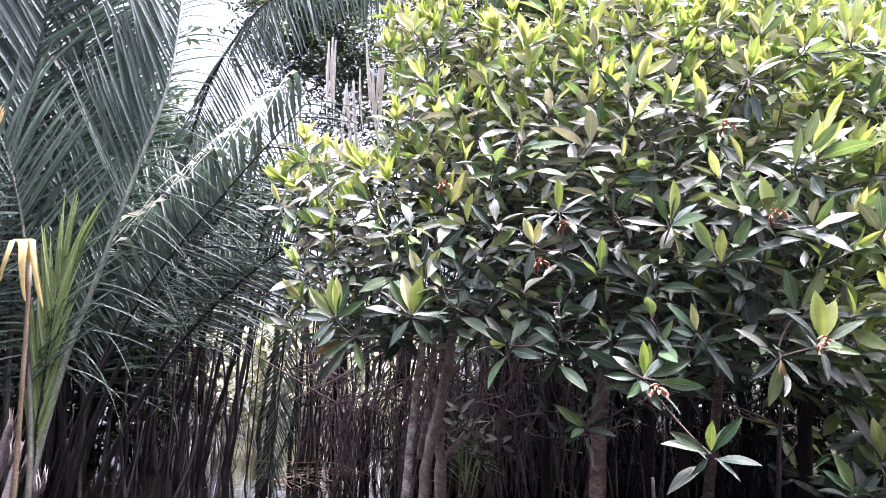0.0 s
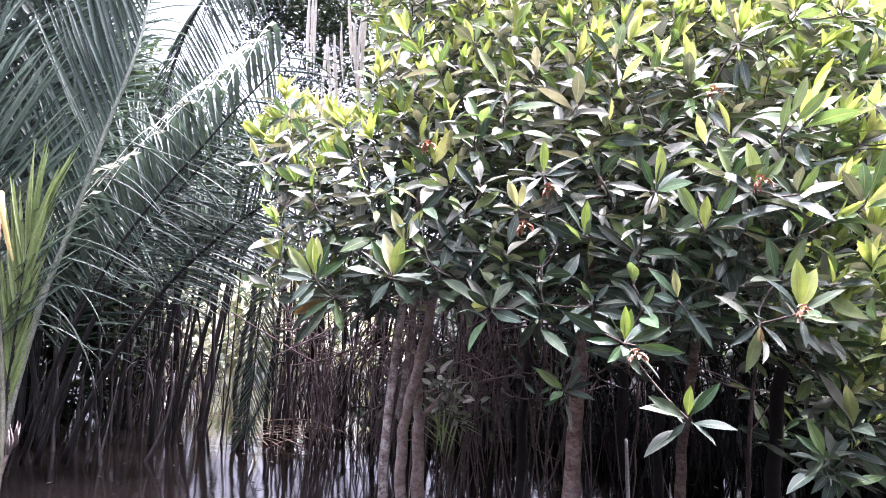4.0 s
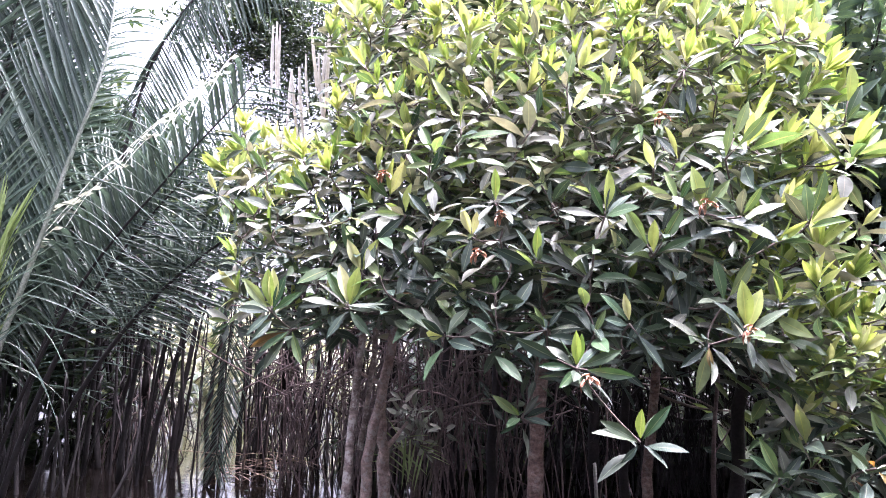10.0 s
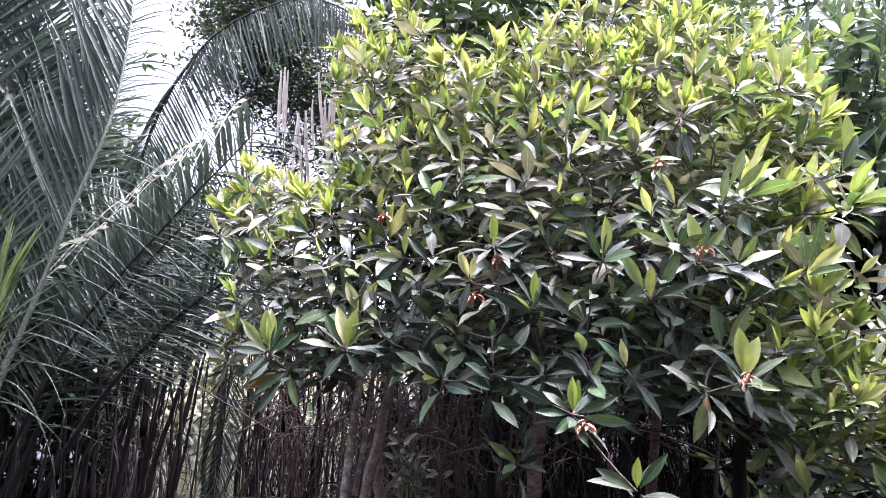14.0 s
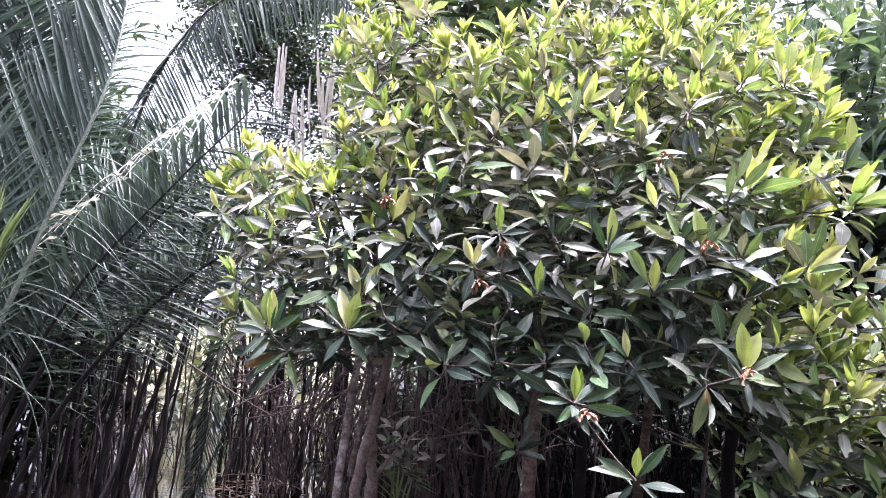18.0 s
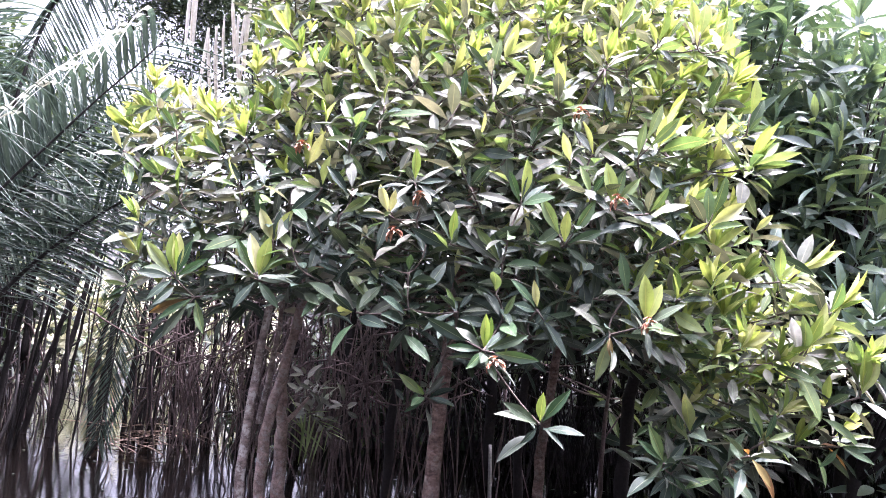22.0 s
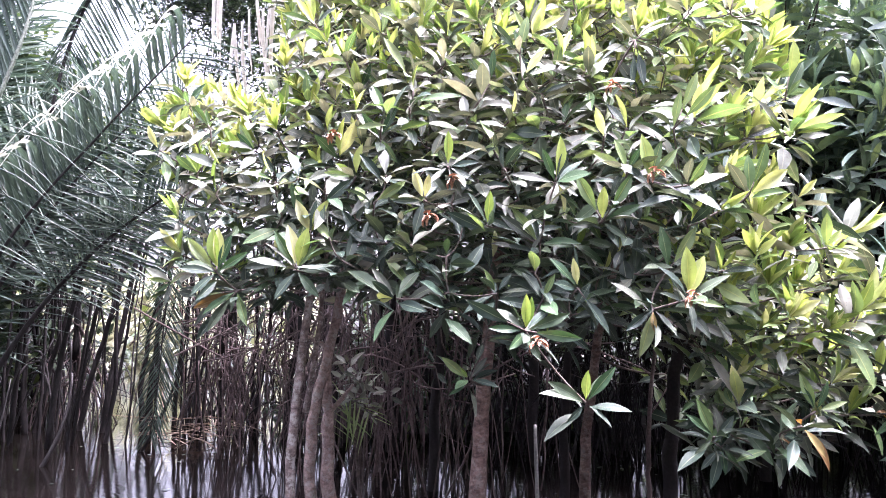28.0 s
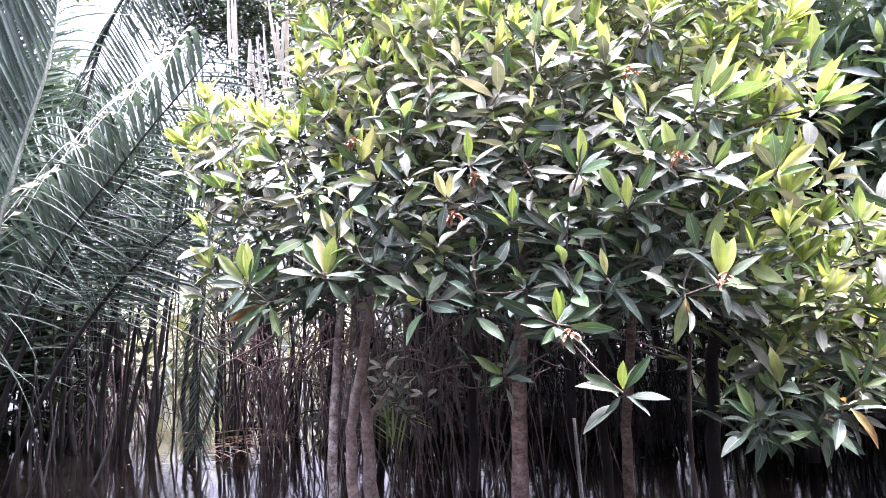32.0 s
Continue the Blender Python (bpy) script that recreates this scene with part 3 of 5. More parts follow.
SPRIGS["right"] += [
    ((0.81, 2.50, 0.58), [("l", -0.06, -0.02, 0.13), ("g", -0.09, -0.02, 0.08), ("m", -0.07, -0.03, -0.05)]),
    ((1.41, 2.58, 0.65), [("m", 0.00, -0.02, 0.10), ("g", -0.09, -0.05, -0.07), ("g", 0.10, -0.05, 0.00), ("g", 0.09, -0.06, -0.04), ("r", -0.08, -0.03, 0.01)]),
    ((1.30, 2.60, 0.85), [("l", 0.09, -0.03, 0.11), ("l", 0.01, -0.04, -0.08), ("m", -0.02, 0.00, 0.07), ("l", -0.11, 0.00, 0.06)]),
    ((1.36, 2.58, 0.77), [("y", 0.00, -0.03, 0.12), ("m", 0.07, -0.04, 0.06), ("l", -0.08, -0.04, -0.07), ("l", -0.10, -0.02, -0.00)]),
    ((1.49, 2.60, 0.81), [("y", 0.01, -0.02, 0.17), ("y", 0.06, -0.02, 0.15), ("l", -0.02, 0.00, 0.11), ("m", 0.04, -0.05, -0.05), ("l", -0.02, 0.02, 0.21)]),
]
SPRIGS["right"] += [
    ((1.13, 2.52, 0.66), [("g", 0.04, -0.02, 0.10), ("l", 0.09, -0.03, 0.04), ("g", -0.04, 0.00, 0.08), ("m", -0.01, -0.05, -0.07), ("l", -0.05, 0.00, 0.13), ("m", 0.11, -0.04, -0.04)]),
    ((1.01, 2.50, 0.59), [("r", 0.07, -0.04, -0.08), ("m", 0.07, 0.00, -0.01)]),
    ((1.04, 2.42, 0.63), [("r", 0.09, -0.04, -0.13), ("r", -0.04, -0.05, 0.04), ("r", 0.05, -0.06, -0.08)]),
    ((0.85, 2.55, 0.54), [("g", 0.00, -0.04, -0.08), ("m", -0.05, -0.05, -0.13), ("g", 0.05, -0.04, -0.06), ("m", -0.08, -0.03, -0.07)]),
    ((0.71, 2.55, 1.55), [("l", 0.14, -0.04, 0.15), ("l", 0.02, -0.02, 0.14), ("l", 0.09, 0.00, 0.21)]),
    ((1.14, 2.65, 1.56), [("y", 0.09, -0.05, 0.01), ("y", 0.06, 0.00, 0.12), ("m", 0.09, -0.03, -0.06)]),
    ((0.95, 2.55, 1.34), [("l", 0.06, -0.03, 0.18), ("l", 0.00, 0.00, 0.15), ("y", 0.13, -0.03, 0.09), ("m", -0.12, -0.03, -0.04)]),
]
SPRIGS["right"] += [
    ((1.12, 2.60, 1.33), [("y", 0.06, -0.03, 0.07), ("m", -0.04, 0.00, 0.10), ("y", -0.08, -0.03, -0.05)]),
    ((1.19, 2.55, 1.17), [("y", -0.01, -0.03, 0.12), ("y", 0.04, -0.02, 0.06), ("l", -0.05, 0.00, 0.11)]),
    ((1.16, 2.75, 1.71), [("y", 0.04, -0.02, 0.23), ("m", 0.07, -0.02, 0.15), ("l", 0.05, -0.03, 0.07), ("m", -0.09, -0.03, -0.04)]),
    ((0.65, 2.80, 1.94), [("m", 0.14, 0.00, 0.09), ("m", -0.03, -0.06, -0.21), ("m", 0.17, -0.03, -0.08), ("m", 0.02, -0.06, -0.20), ("l", -0.09, 0.00, 0.07), ("m", -0.15, -0.04, -0.08)]),
    ((0.75, 3.00, 2.18), [("y", 0.07, 0.00, 0.16), ("y", -0.04, 0.00, 0.12), ("l", 0.11, 0.00, 0.10)]),
    ((0.89, 2.95, 2.10), [("y", 0.04, -0.02, 0.17), ("y", -0.04, -0.02, 0.10), ("m", 0.07, -0.03, -0.07)]),
]
SPRIGS["right"] += [
    ((1.04, 2.92, 2.09), [("y", -0.03, -0.02, 0.10), ("y", 0.04, 0.00, 0.21), ("y", -0.03, 0.00, 0.22), ("y", 0.06, -0.02, 0.06)]),
    ((1.13, 2.92, 2.09), [("y", 0.03, -0.02, 0.08), ("y", 0.05, 0.00, 0.17), ("m", 0.07, -0.03, -0.05)]),
]
# further twig ends low on the open side: x, y, z, young leaves, size
TWIGS = [(0.82, 2.68, 1.62, 3, 0.17), (1.15, 2.68, 1.58, 4, 0.16), (0.48, 2.78, 1.80, 2, 0.15), (1.3, 2.6, 0.95, 4, 0.16), (1.4, 2.62, 1.08, 4, 0.16)]
TRUNKS = {
    "left": [((-0.61, 2.98, -0.1), (-0.60, 2.95, 0.45), (-0.55, 2.98, 1.0), (-0.50, 3.1, 1.6), 0.019, "bark")],
    "middle": [((0.09, 2.93, -0.1), (0.10, 2.90, 0.35), (0.12, 2.86, 0.75), (0.20, 3.0, 1.5), 0.032, "bark_brown")],
    "right": [((0.58, 3.45, -0.1), (0.58, 3.42, 0.4), (0.62, 3.3, 0.9), (0.80, 3.1, 1.7), 0.024, "bark_brown")],
}


def twig_end(place):
    """Twigs rise and lean out of the crown towards the open water."""
    return Vector((place.x * 0.2 + 0.03 + 0.5 * max(0, place.x - 0.9), -0.45, 0.85))


def ramp_up(v, a, b):
    return min(1.0, max(0.0, (v - a) / (b - a)))


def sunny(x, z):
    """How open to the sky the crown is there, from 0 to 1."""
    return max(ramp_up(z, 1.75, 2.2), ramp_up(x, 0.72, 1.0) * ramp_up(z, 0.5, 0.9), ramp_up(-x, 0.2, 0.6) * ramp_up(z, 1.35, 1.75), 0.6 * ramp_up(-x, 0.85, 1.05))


def layout(rng):
    """All twig ends of the crown: place, axis, young, mature, size, layer."""
    ends = []
    for rows in SPRIGS.values():
        for foot, leaves in rows:
            p = Vector(foot)
            ends.append([p, twig_end(p), 0, max(4, 10 - len(leaves)), 0.12, 0])
    for x, y, z, young, size in TWIGS:
        p = Vector((x, y, z))
        ends.append([p, twig_end(p) + Vector((rng.uniform(-0.25, 0.25), 0, 0)), young, rng.randint(9, 12), size, 0])
    for layer, gap, count in ((0, 0.080, 12000), (1, 0.105, 6000), (2, 0.14, 3000), (3, 0.17, 2400)):
        mine = [e[0] for e in ends if e[5] == layer]
        for _ in range(count):
            x, z = rng.uniform(-1.36, 1.62), rng.uniform(0.4, 3.1)
            if not inside(x, z, CROWN):
                continue
            depth = 0.06 + (0.21 if x < -0.3 else 0.25) * layer + rng.uniform(-0.12, 0.12)
            p = Vector((x, crown_front(x, z) + depth, z))
            if any((p.x - q.x) ** 2 + (p.z - q.z) ** 2 < gap * gap for q in mine):
                continue
            if layer > 1 and x < -0.4 and z > 1.75:
                continue
            mine.append(p)
            patch = noise.noise(Vector((x * 2.6, z * 2.6, 4.0)))
            open_sky = sunny(x, z)
            young = int(9.8 * open_sky * rng.uniform(0.4, 1.0) * (1 + 0.9 * patch) + 1.2 * rng.random())
            if rng.random() < 0.18:
                young = 0
            if layer and rng.random() < 0.4:
                young = max(0, young - 2)
            size = rng.uniform(0.10, 0.15) * (0.90 if x < -0.5 else 1) * (1 - 0.12 * ramp_up(z, 2.0, 2.6))
            lean = Vector((rng.uniform(-0.45, 0.45), rng.uniform(-0.4, 0.35), rng.uniform(-0.25, 0.1)))
            ends.append([p, twig_end(p) + lean, young, rng.randint(8, 12), size, layer])
    return ends


def flower_mesh():
    h, r = Heap(), random.Random(8)
    shape = leaf_shape(0.34, 0.9, 0.15, 4, 2)
    for i in range(14):
        d = Vector((r.uniform(-1, 1), r.uniform(-1.1, 0.2), r.uniform(-1.0, 0.3)))
        h.put(shape, leaf_pose(Vector((r.uniform(-0.012, 0.012), -0.01, r.uniform(-0.015, 0.01))), d, UP, r.uniform(0.024, 0.042)))
    return h.mesh("flower", M["flower"])


FLOWER_MESH = flower_mesh()
FLOWERS = {"left": [(-0.45, 2.85, 1.60)], "middle": [(-0.08, 2.58, 1.27), (0.0, 2.57, 1.39), (0.25, 2.36, 0.88)], "right": [(0.70, 2.36, 1.02), (0.55, 2.74, 1.76), (0.62, 2.46, 1.40)]}


def mangrove_tree(side, ends, rng, label):
    """Trunk, limbs, single leaves in front, the rest of the foliage joined."""
    (p0, p1, p2, p3, r, bark), = TRUNKS[side]
    tree = thing("mangrove_tree", (p0[0], p0[1], 0), label, "tree", "large-leaved mangrove trees")
    base = Vector((p0[0], p0[1], 0))
    ctrl = [Vector(p) for p in (p0, p1, p2, p3)]
    line = []
    for a, b in zip(ctrl, ctrl[1:]):
        line += [a.lerp(b, k / 7) for k in range(7)]
    line = wobbly(line + [ctrl[-1]], rng, 0.0035)
    radii = [r * (1.12 - 0.55 * i / len(line)) for i in range(len(line))]
    v, f, uv = bark_tube([p - base for p in line], radii, rng, 12)
    part("trunk", mesh_of("trunk", v.tolist(), f, M[bark], uv), tree)
    nodes = [(p, radii[i]) for i, p in enumerate(line) if i >= 12]
    limbs = Heap()
    count = 0
    heaps = {"young": Heap(), "mature": Heap(), "ripe": Heap(), "lime": Heap(), "sun": Heap()}
    meshes = {"young": YOUNG_MESHES, "mature": MATURE_MESHES, "ripe": RIPE_MESHES, "lime": LIME_MESHES, "sun": SUN_MESHES}
    shapes = {"young": YOUNG_SHAPES, "mature": MATURE_SHAPES, "ripe": MATURE_SHAPES[:2], "lime": MATURE_SHAPES, "sun": MATURE_SHAPES}
    top = ctrl[2]
    for p, axis, young, mature, size, layer in sorted(ends, key=lambda e: (e[0] - top).length):
        q, qr = min(nodes, key=lambda n: (n[0] - p).length + 0.5 * max(0, n[0].z - p.z) + 0.8 * max(0, p.y - n[0].y - 0.1))
        bend = q.lerp(p, 0.55) + Vector((rng.uniform(-0.03, 0.03), 0.05, -0.12 * (p - q).length))
        pts = curve3(q, bend, p, 6)
        r1 = min(qr * 0.75, 0.004 + 0.009 * (p - q).length)
        limbs.add(*tube([w - base for w in pts], [r1 + (0.0035 - r1) * i / 6 for i in range(7)], 6))
        nodes += [(w, max(0.0035, r1 * (1 - i / 7))) for i, w in enumerate(pts) if i > 1]
    limb_mesh = limbs.mesh("limbs", M["twig"])
    tagged(part("branchwork", limb_mesh, tree, "thin dark forking twigs"), kind="stuff")
    for foot, rows in SPRIGS[side]:
        for kind, dx, dy, dz in rows:
            d = Vector((dx, dy, dz))
            over = Vector((rng.uniform(-0.4, 0.4), -0.95, 0.15)) if rng.random() < 0.5 or kind not in "mr" else Vector((rng.uniform(-0.3, 0.3), -0.35, 0.9))
            size = 0.82 * min(d.length, 0.165)
            start = Vector(foot) - base + d * (0.92 * d.length - size if d.length > 0.165 else 0.012) / d.length
            if d.length > 0.165:
                v, f, uv = tube([Vector(foot) - base, start], [0.003, 0.002], 5)
                part("petiole", mesh_of("petiole", v.tolist(), f, M["twig"], uv), tree)
            part("leaf", SPRIG_MESHES[kind][rng.randrange(2)], tree, "", leaf_pose(start, d, over, size, rng.uniform(-0.45, 0.45)))
            count += 1
    for foot in FLOWERS[side]:
        part("flower", FLOWER_MESH, tree, "orange-pink flower calyxes", Matrix.Translation(Vector(foot) - base))
    ends.sort(key=lambda e: (e[5], e[0].y))
    for p, axis, young, mature, size, layer in ends:
        for kind, k, m in whorl(rng, p - base, axis, young, mature, size):
            # Open parts of the crown swap mature leaves for paler, lit-looking kinds.
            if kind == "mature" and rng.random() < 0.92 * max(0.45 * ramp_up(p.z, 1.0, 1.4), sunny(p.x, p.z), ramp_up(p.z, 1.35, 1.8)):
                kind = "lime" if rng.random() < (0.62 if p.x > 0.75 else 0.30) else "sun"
            k %= len(shapes[kind])
            if count < 300 and layer == 0:
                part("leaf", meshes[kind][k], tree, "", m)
                count += 1
            else:
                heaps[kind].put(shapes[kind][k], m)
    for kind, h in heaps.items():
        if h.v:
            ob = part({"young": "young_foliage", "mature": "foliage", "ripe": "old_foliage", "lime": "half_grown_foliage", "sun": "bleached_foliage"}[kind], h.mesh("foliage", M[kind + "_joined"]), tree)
            tagged(ob, kind="stuff")
    return tree


rng = random.Random(7)
ENDS = layout(rng)
SIDES = {"left": [e for e in ENDS if e[0].x < -0.22], "middle": [e for e in ENDS if -0.22 <= e[0].x < 0.52], "right": [e for e in ENDS if e[0].x >= 0.52]}
mangrove_tree("left", SIDES["left"], rng, "slender mangrove with grey trunk and yellow-green leaf tips")
mangrove_tree("middle", SIDES["middle"], rng, "mangrove with stout ringed trunk and glossy dark leaves")
mangrove_tree("right", SIDES["right"], rng, "mangrove with spreading bright green foliage over the water")


# ------------------------------------------------------------------ background trees
def back_tree(rng, x, y, tall, low, wide, leaves, size, label, clumps=26, spread=0.16, material="shade_joined", shapes=SIMPLE_SHAPES, girth=1.0):
    tree = thing("background_mangrove", (x, y, 0), label, "tree", "mangroves behind")
    top = Vector((rng.uniform(-0.2, 0.2), rng.uniform(-0.2, 0.2), tall * 0.9))
    line = wobbly(curve3((0, 0, -0.1), (rng.uniform(-0.15, 0.15), 0, tall * 0.5), top, 12), rng, 0.02)
    v, f, uv = tube(line, [0.032 * girth * (1.1 - 0.8 * i / 13) for i in range(13)], 8)
    part("trunk", mesh_of("trunk", v.tolist(), f, M["root"], uv), tree)
    h, limbs = Heap(), Heap()
    per = max(1, leaves // clumps // 8)
    for _ in range(clumps):
        a = rng.uniform(0, 6.28)
        s = math.sqrt(rng.random())
        z = rng.uniform(low, tall)
        k = wide * s * (1.0 if z < tall * 0.75 else 0.7)
        c = Vector((k * math.cos(a), k * math.sin(a), z))
        q = line[min(12, int(12 * max(0.2, (z - 0.5) / tall)))]
        if girth < 1:
            q = c + Vector((rng.uniform(-0.3, 0.3), 0, -rng.uniform(0.05, 0.25)))
        limbs.add(*tube(curve3(q, q.lerp(c, 0.6) - UP * 0.1, c, 4), [g * girth for g in (0.014, 0.012, 0.009, 0.006, 0.003)], 5))
        for _ in range(per):
            p = c + Vector((rng.gauss(0, spread), rng.gauss(0, spread), rng.gauss(0, spread * 0.8)))
            axis = Vector((p.x * 0.25, p.y * 0.25 - 0.25, 1)).normalized()
            for kind, _, m in whorl(rng, p, axis, 2, 6, size):
                h.put(shapes[rng.randrange(3)], m)
    tagged(part("branchwork", limbs.mesh("branchwork", M["root"]), tree), kind="stuff")
    tagged(part("crown", h.mesh("crown", M[material]), tree), kind="stuff")
    return tree


rng = random.Random(21)
SLIM_SHAPES = [leaf_shape(0.27, 0.3, 0.2, 5, 2), leaf_shape(0.24, 0.2, 0.3, 5, 2), leaf_shape(0.30, 0.45, 0.1, 5, 2)]
for x, y, tall, low, wide, leaves in ((2.2, 3.8, 2.25, 0.75, 0.45, 1900), (2.45, 4.3, 2.75, 0.62, 0.7, 2400), (1.75, 4.35, 3.0, 1.7, 0.6, 2400), (3.3, 4.7, 3.1, 0.6, 0.9, 2800), (1.75, 5.0, 3.5, 0.9, 0.8, 2000), (2.8, 6.0, 3.9, 0.8, 1.3, 2800)):
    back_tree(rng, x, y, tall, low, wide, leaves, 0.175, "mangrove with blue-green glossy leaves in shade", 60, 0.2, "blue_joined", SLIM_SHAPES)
for x, y, tall, low, wide, leaves in ((0.5, 4.6, 3.6, 1.0, 0.9, 2000), (-0.4, 4.9, 3.9, 1.1, 0.8, 2000), (1.0, 6.2, 4.6, 1.1, 1.3, 1700), (-0.4, 6.6, 5.0, 1.2, 1.2, 2400),
                                     (-4.4, 6.4, 3.6, 1.0, 1.2, 1600), (4.6, 6.2, 3.9, 0.8, 1.3, 1700),
                                     (-4.0, 5.4, 4.6, 0.9, 0.9, 2200), (-5.2, 5.6, 5.0, 0.8, 1.1, 2200), (0.2, 8.4, 5.6, 1.4, 1.6, 2000), (3.0, 8.6, 4.6, 1.0, 1.7, 1600), (-1.6, 8.8, 4.4, 1.6, 1.2, 1500)):
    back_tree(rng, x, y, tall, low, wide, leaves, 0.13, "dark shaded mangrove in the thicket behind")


back_tree(random.Random(9), -1.85, 6.1, 3.9, 2.75, 0.5, 4400, 0.05, "fine-leaved sapling with sky showing through", 50, 0.15, girth=0.25)
back_tree(random.Random(6), -2.2, 6.0, 4.6, 3.4, 0.85, 24000, 0.05, "fine-leaved tree against the white sky", 95, 0.17, girth=0.25)


# ------------------------------------------------------------------ stems and prop roots
def stem(rng, tall, thick, roots):
    s = thing("mangrove_sapling", (0, 0, -20), "thin dark leafless mangrove sapling standing in the water", "sapling", "saplings in the thicket")
    line = wobbly(curve3((0, 0, -0.15), (rng.uniform(-0.12, 0.12), rng.uniform(-0.1, 0.1), tall * 0.5), (rng.uniform(-0.45, 0.55), rng.uniform(-0.3, 0.3), tall), 10), rng, 0.026)
    v, f, uv = tube(line, [thick * (1.1 - 0.6 * i / 11) for i in range(11)], 7)
    part("trunk", mesh_of("trunk", v.tolist(), f, M["root"], uv), s)
    for i in range(roots):
        a = rng.uniform(0, 6.28)
        z = rng.uniform(0.15, 0.6)
        q = Vector((0, 0, z))
        e = Vector((math.cos(a), math.sin(a), 0)) * rng.uniform(0.12, 0.4)
        pts = curve3(q, q + e * 0.7 + UP * 0.06, e - UP * 0.12, 6)
        v, f, uv = tube(pts, [thick * 0.42 * (1 - 0.05 * k) for k in range(7)], 5)
        part("prop_root", mesh_of("prop_root", v.tolist(), f, M["root"], uv), s)
    for i in range(6):
        z = rng.uniform(0.25, tall * 0.8)
        q = line[int(z / tall * 10)]
        e = q + Vector((rng.uniform(-0.5, 0.5), rng.uniform(-0.3, 0.3), rng.uniform(-0.1, 0.5)))
        v, f, uv = tube(curve3(q, q.lerp(e, 0.5) + UP * 0.03, e, 4), [thick * 0.3, thick * 0.26, thick * 0.22, thick * 0.16, thick * 0.1], 5)
        part("branch", mesh_of("branch", v.tolist(), f, M["root"], uv), s)
    return s


rng = random.Random(5)
KINDS = [stem(rng, rng.uniform(1.6, 3.0), rng.uniform(0.006, 0.021), rng.choice((2, 3, 5, 7))) for _ in range(10)]
spots = []
for _ in range(2500):
    x, y = rng.uniform(-4.2, 4.2), rng.uniform(5.1, 8.2)
    if any((x - a) ** 2 + (y - b) ** 2 < 0.035 for a, b in spots):
        continue
    if -3.4 < x / y * 5.5 < -1.9 and rng.random() < 0.55:
        continue
    spots.append((x, y))
    if len(spots) > 170:
        break
for i, (x, y) in enumerate(spots):
    m = pose(x, y, 0, rng.uniform(-7, 7), rng.uniform(-4, 11), rng.uniform(0, 360))
    if i < len(KINDS):
        KINDS[i].matrix_basis = m
    else:
        copy_thing(KINDS[i % len(KINDS)], m)


def root_fan(rng, x, y, tall, n, spread):
    ob = thing("stilt_root_mangrove", (x, y, 0), "mangrove standing on a fan of thin brown stilt roots" if x < 0.2 else "mangrove on dark stilt roots in deep shade", "tree", "stilt-rooted mangroves")
    line = wobbly(curve3((0, 0, tall * 0.7), (0.05, 0, tall), (rng.uniform(-0.2, 0.2), 0.1, tall + 1.0), 6), rng, 0.01)
    v, f, uv = tube(line, [0.028, 0.03, 0.028, 0.026, 0.024, 0.02, 0.016], 8)
    part("trunk", mesh_of("trunk", v.tolist(), f, M["root"], uv), ob)
    for _ in range(int(n * 1.6)):
        a = rng.uniform(0, 6.28)
        q = Vector((rng.uniform(-0.06, 0.06), 0, tall * rng.uniform(0.45, 1.15)))
        e = Vector((math.cos(a), math.sin(a) * 0.7, 0)) * spread * rng.uniform(0.35, 1.0)
        pts = wobbly(curve3(q, q * 0.85 + e * rng.uniform(0.35, 0.85), e - UP * 0.12, 8), rng, 0.014)
        r = rng.uniform(0.003, 0.0085)
        v, f, uv = tube(pts, [r * (1 - 0.03 * k) for k in range(9)], 5)
        # Right of x 0.2 the near-black colour carries the hollow's shade.
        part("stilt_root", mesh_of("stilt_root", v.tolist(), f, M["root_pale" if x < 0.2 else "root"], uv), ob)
    return ob


rng = random.Random(15)
for x, y, tall, n, spread in ((-1.72, 5.45, 0.80, 30, 0.36), (-1.25, 5.6, 0.95, 26, 0.5), (-0.85, 5.3, 0.95, 26, 0.55), (-0.3, 5.4, 1.0, 30, 0.6), (0.3, 5.3, 0.9, 24, 0.55),
                              (0.8, 5.0, 0.85, 22, 0.5), (1.3, 5.2, 0.85, 22, 0.5), (1.8, 4.8, 0.7, 20, 0.45), (2.3, 4.9, 0.8, 20, 0.5), (2.9, 4.8, 0.8, 20, 0.5), (-2.9, 5.6, 0.7, 16, 0.4)):
    root_fan(rng, x, y, tall, n, spread)


def aerial_tangle(rng, x, y, n):
    ob = thing("aerial_root_tangle", (x, y, 0), "tangle of thin bare aerial roots and dead twigs", "roots", "aerial root tangles")
    for _ in range(n):
        a = Vector((rng.uniform(-0.5, 0.5), rng.uniform(-0.3, 0.3), rng.uniform(0.55, 1.25)))
        if rng.random() < 0.4:
            b = Vector((a.x + rng.uniform(-0.25, 0.25), a.y, -0.08))
        else:
            b = a + Vector((rng.uniform(-0.7, 0.7), rng.uniform(-0.1, 0.1), rng.uniform(-0.5, 0.35)))
        m = a.lerp(b, 0.5) + Vector((rng.uniform(-0.16, 0.16), 0, rng.uniform(-0.12, 0.16)))
        r = rng.uniform(0.002, 0.0055)
        v, f, uv = tube(wobbly(curve3(a, m, b, 6), rng, 0.008), [r] * 7, 5)
        # Tangles right of x 0.3 also take the shade-darkened root colour.
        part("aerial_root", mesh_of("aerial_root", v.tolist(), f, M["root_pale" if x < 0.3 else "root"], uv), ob)


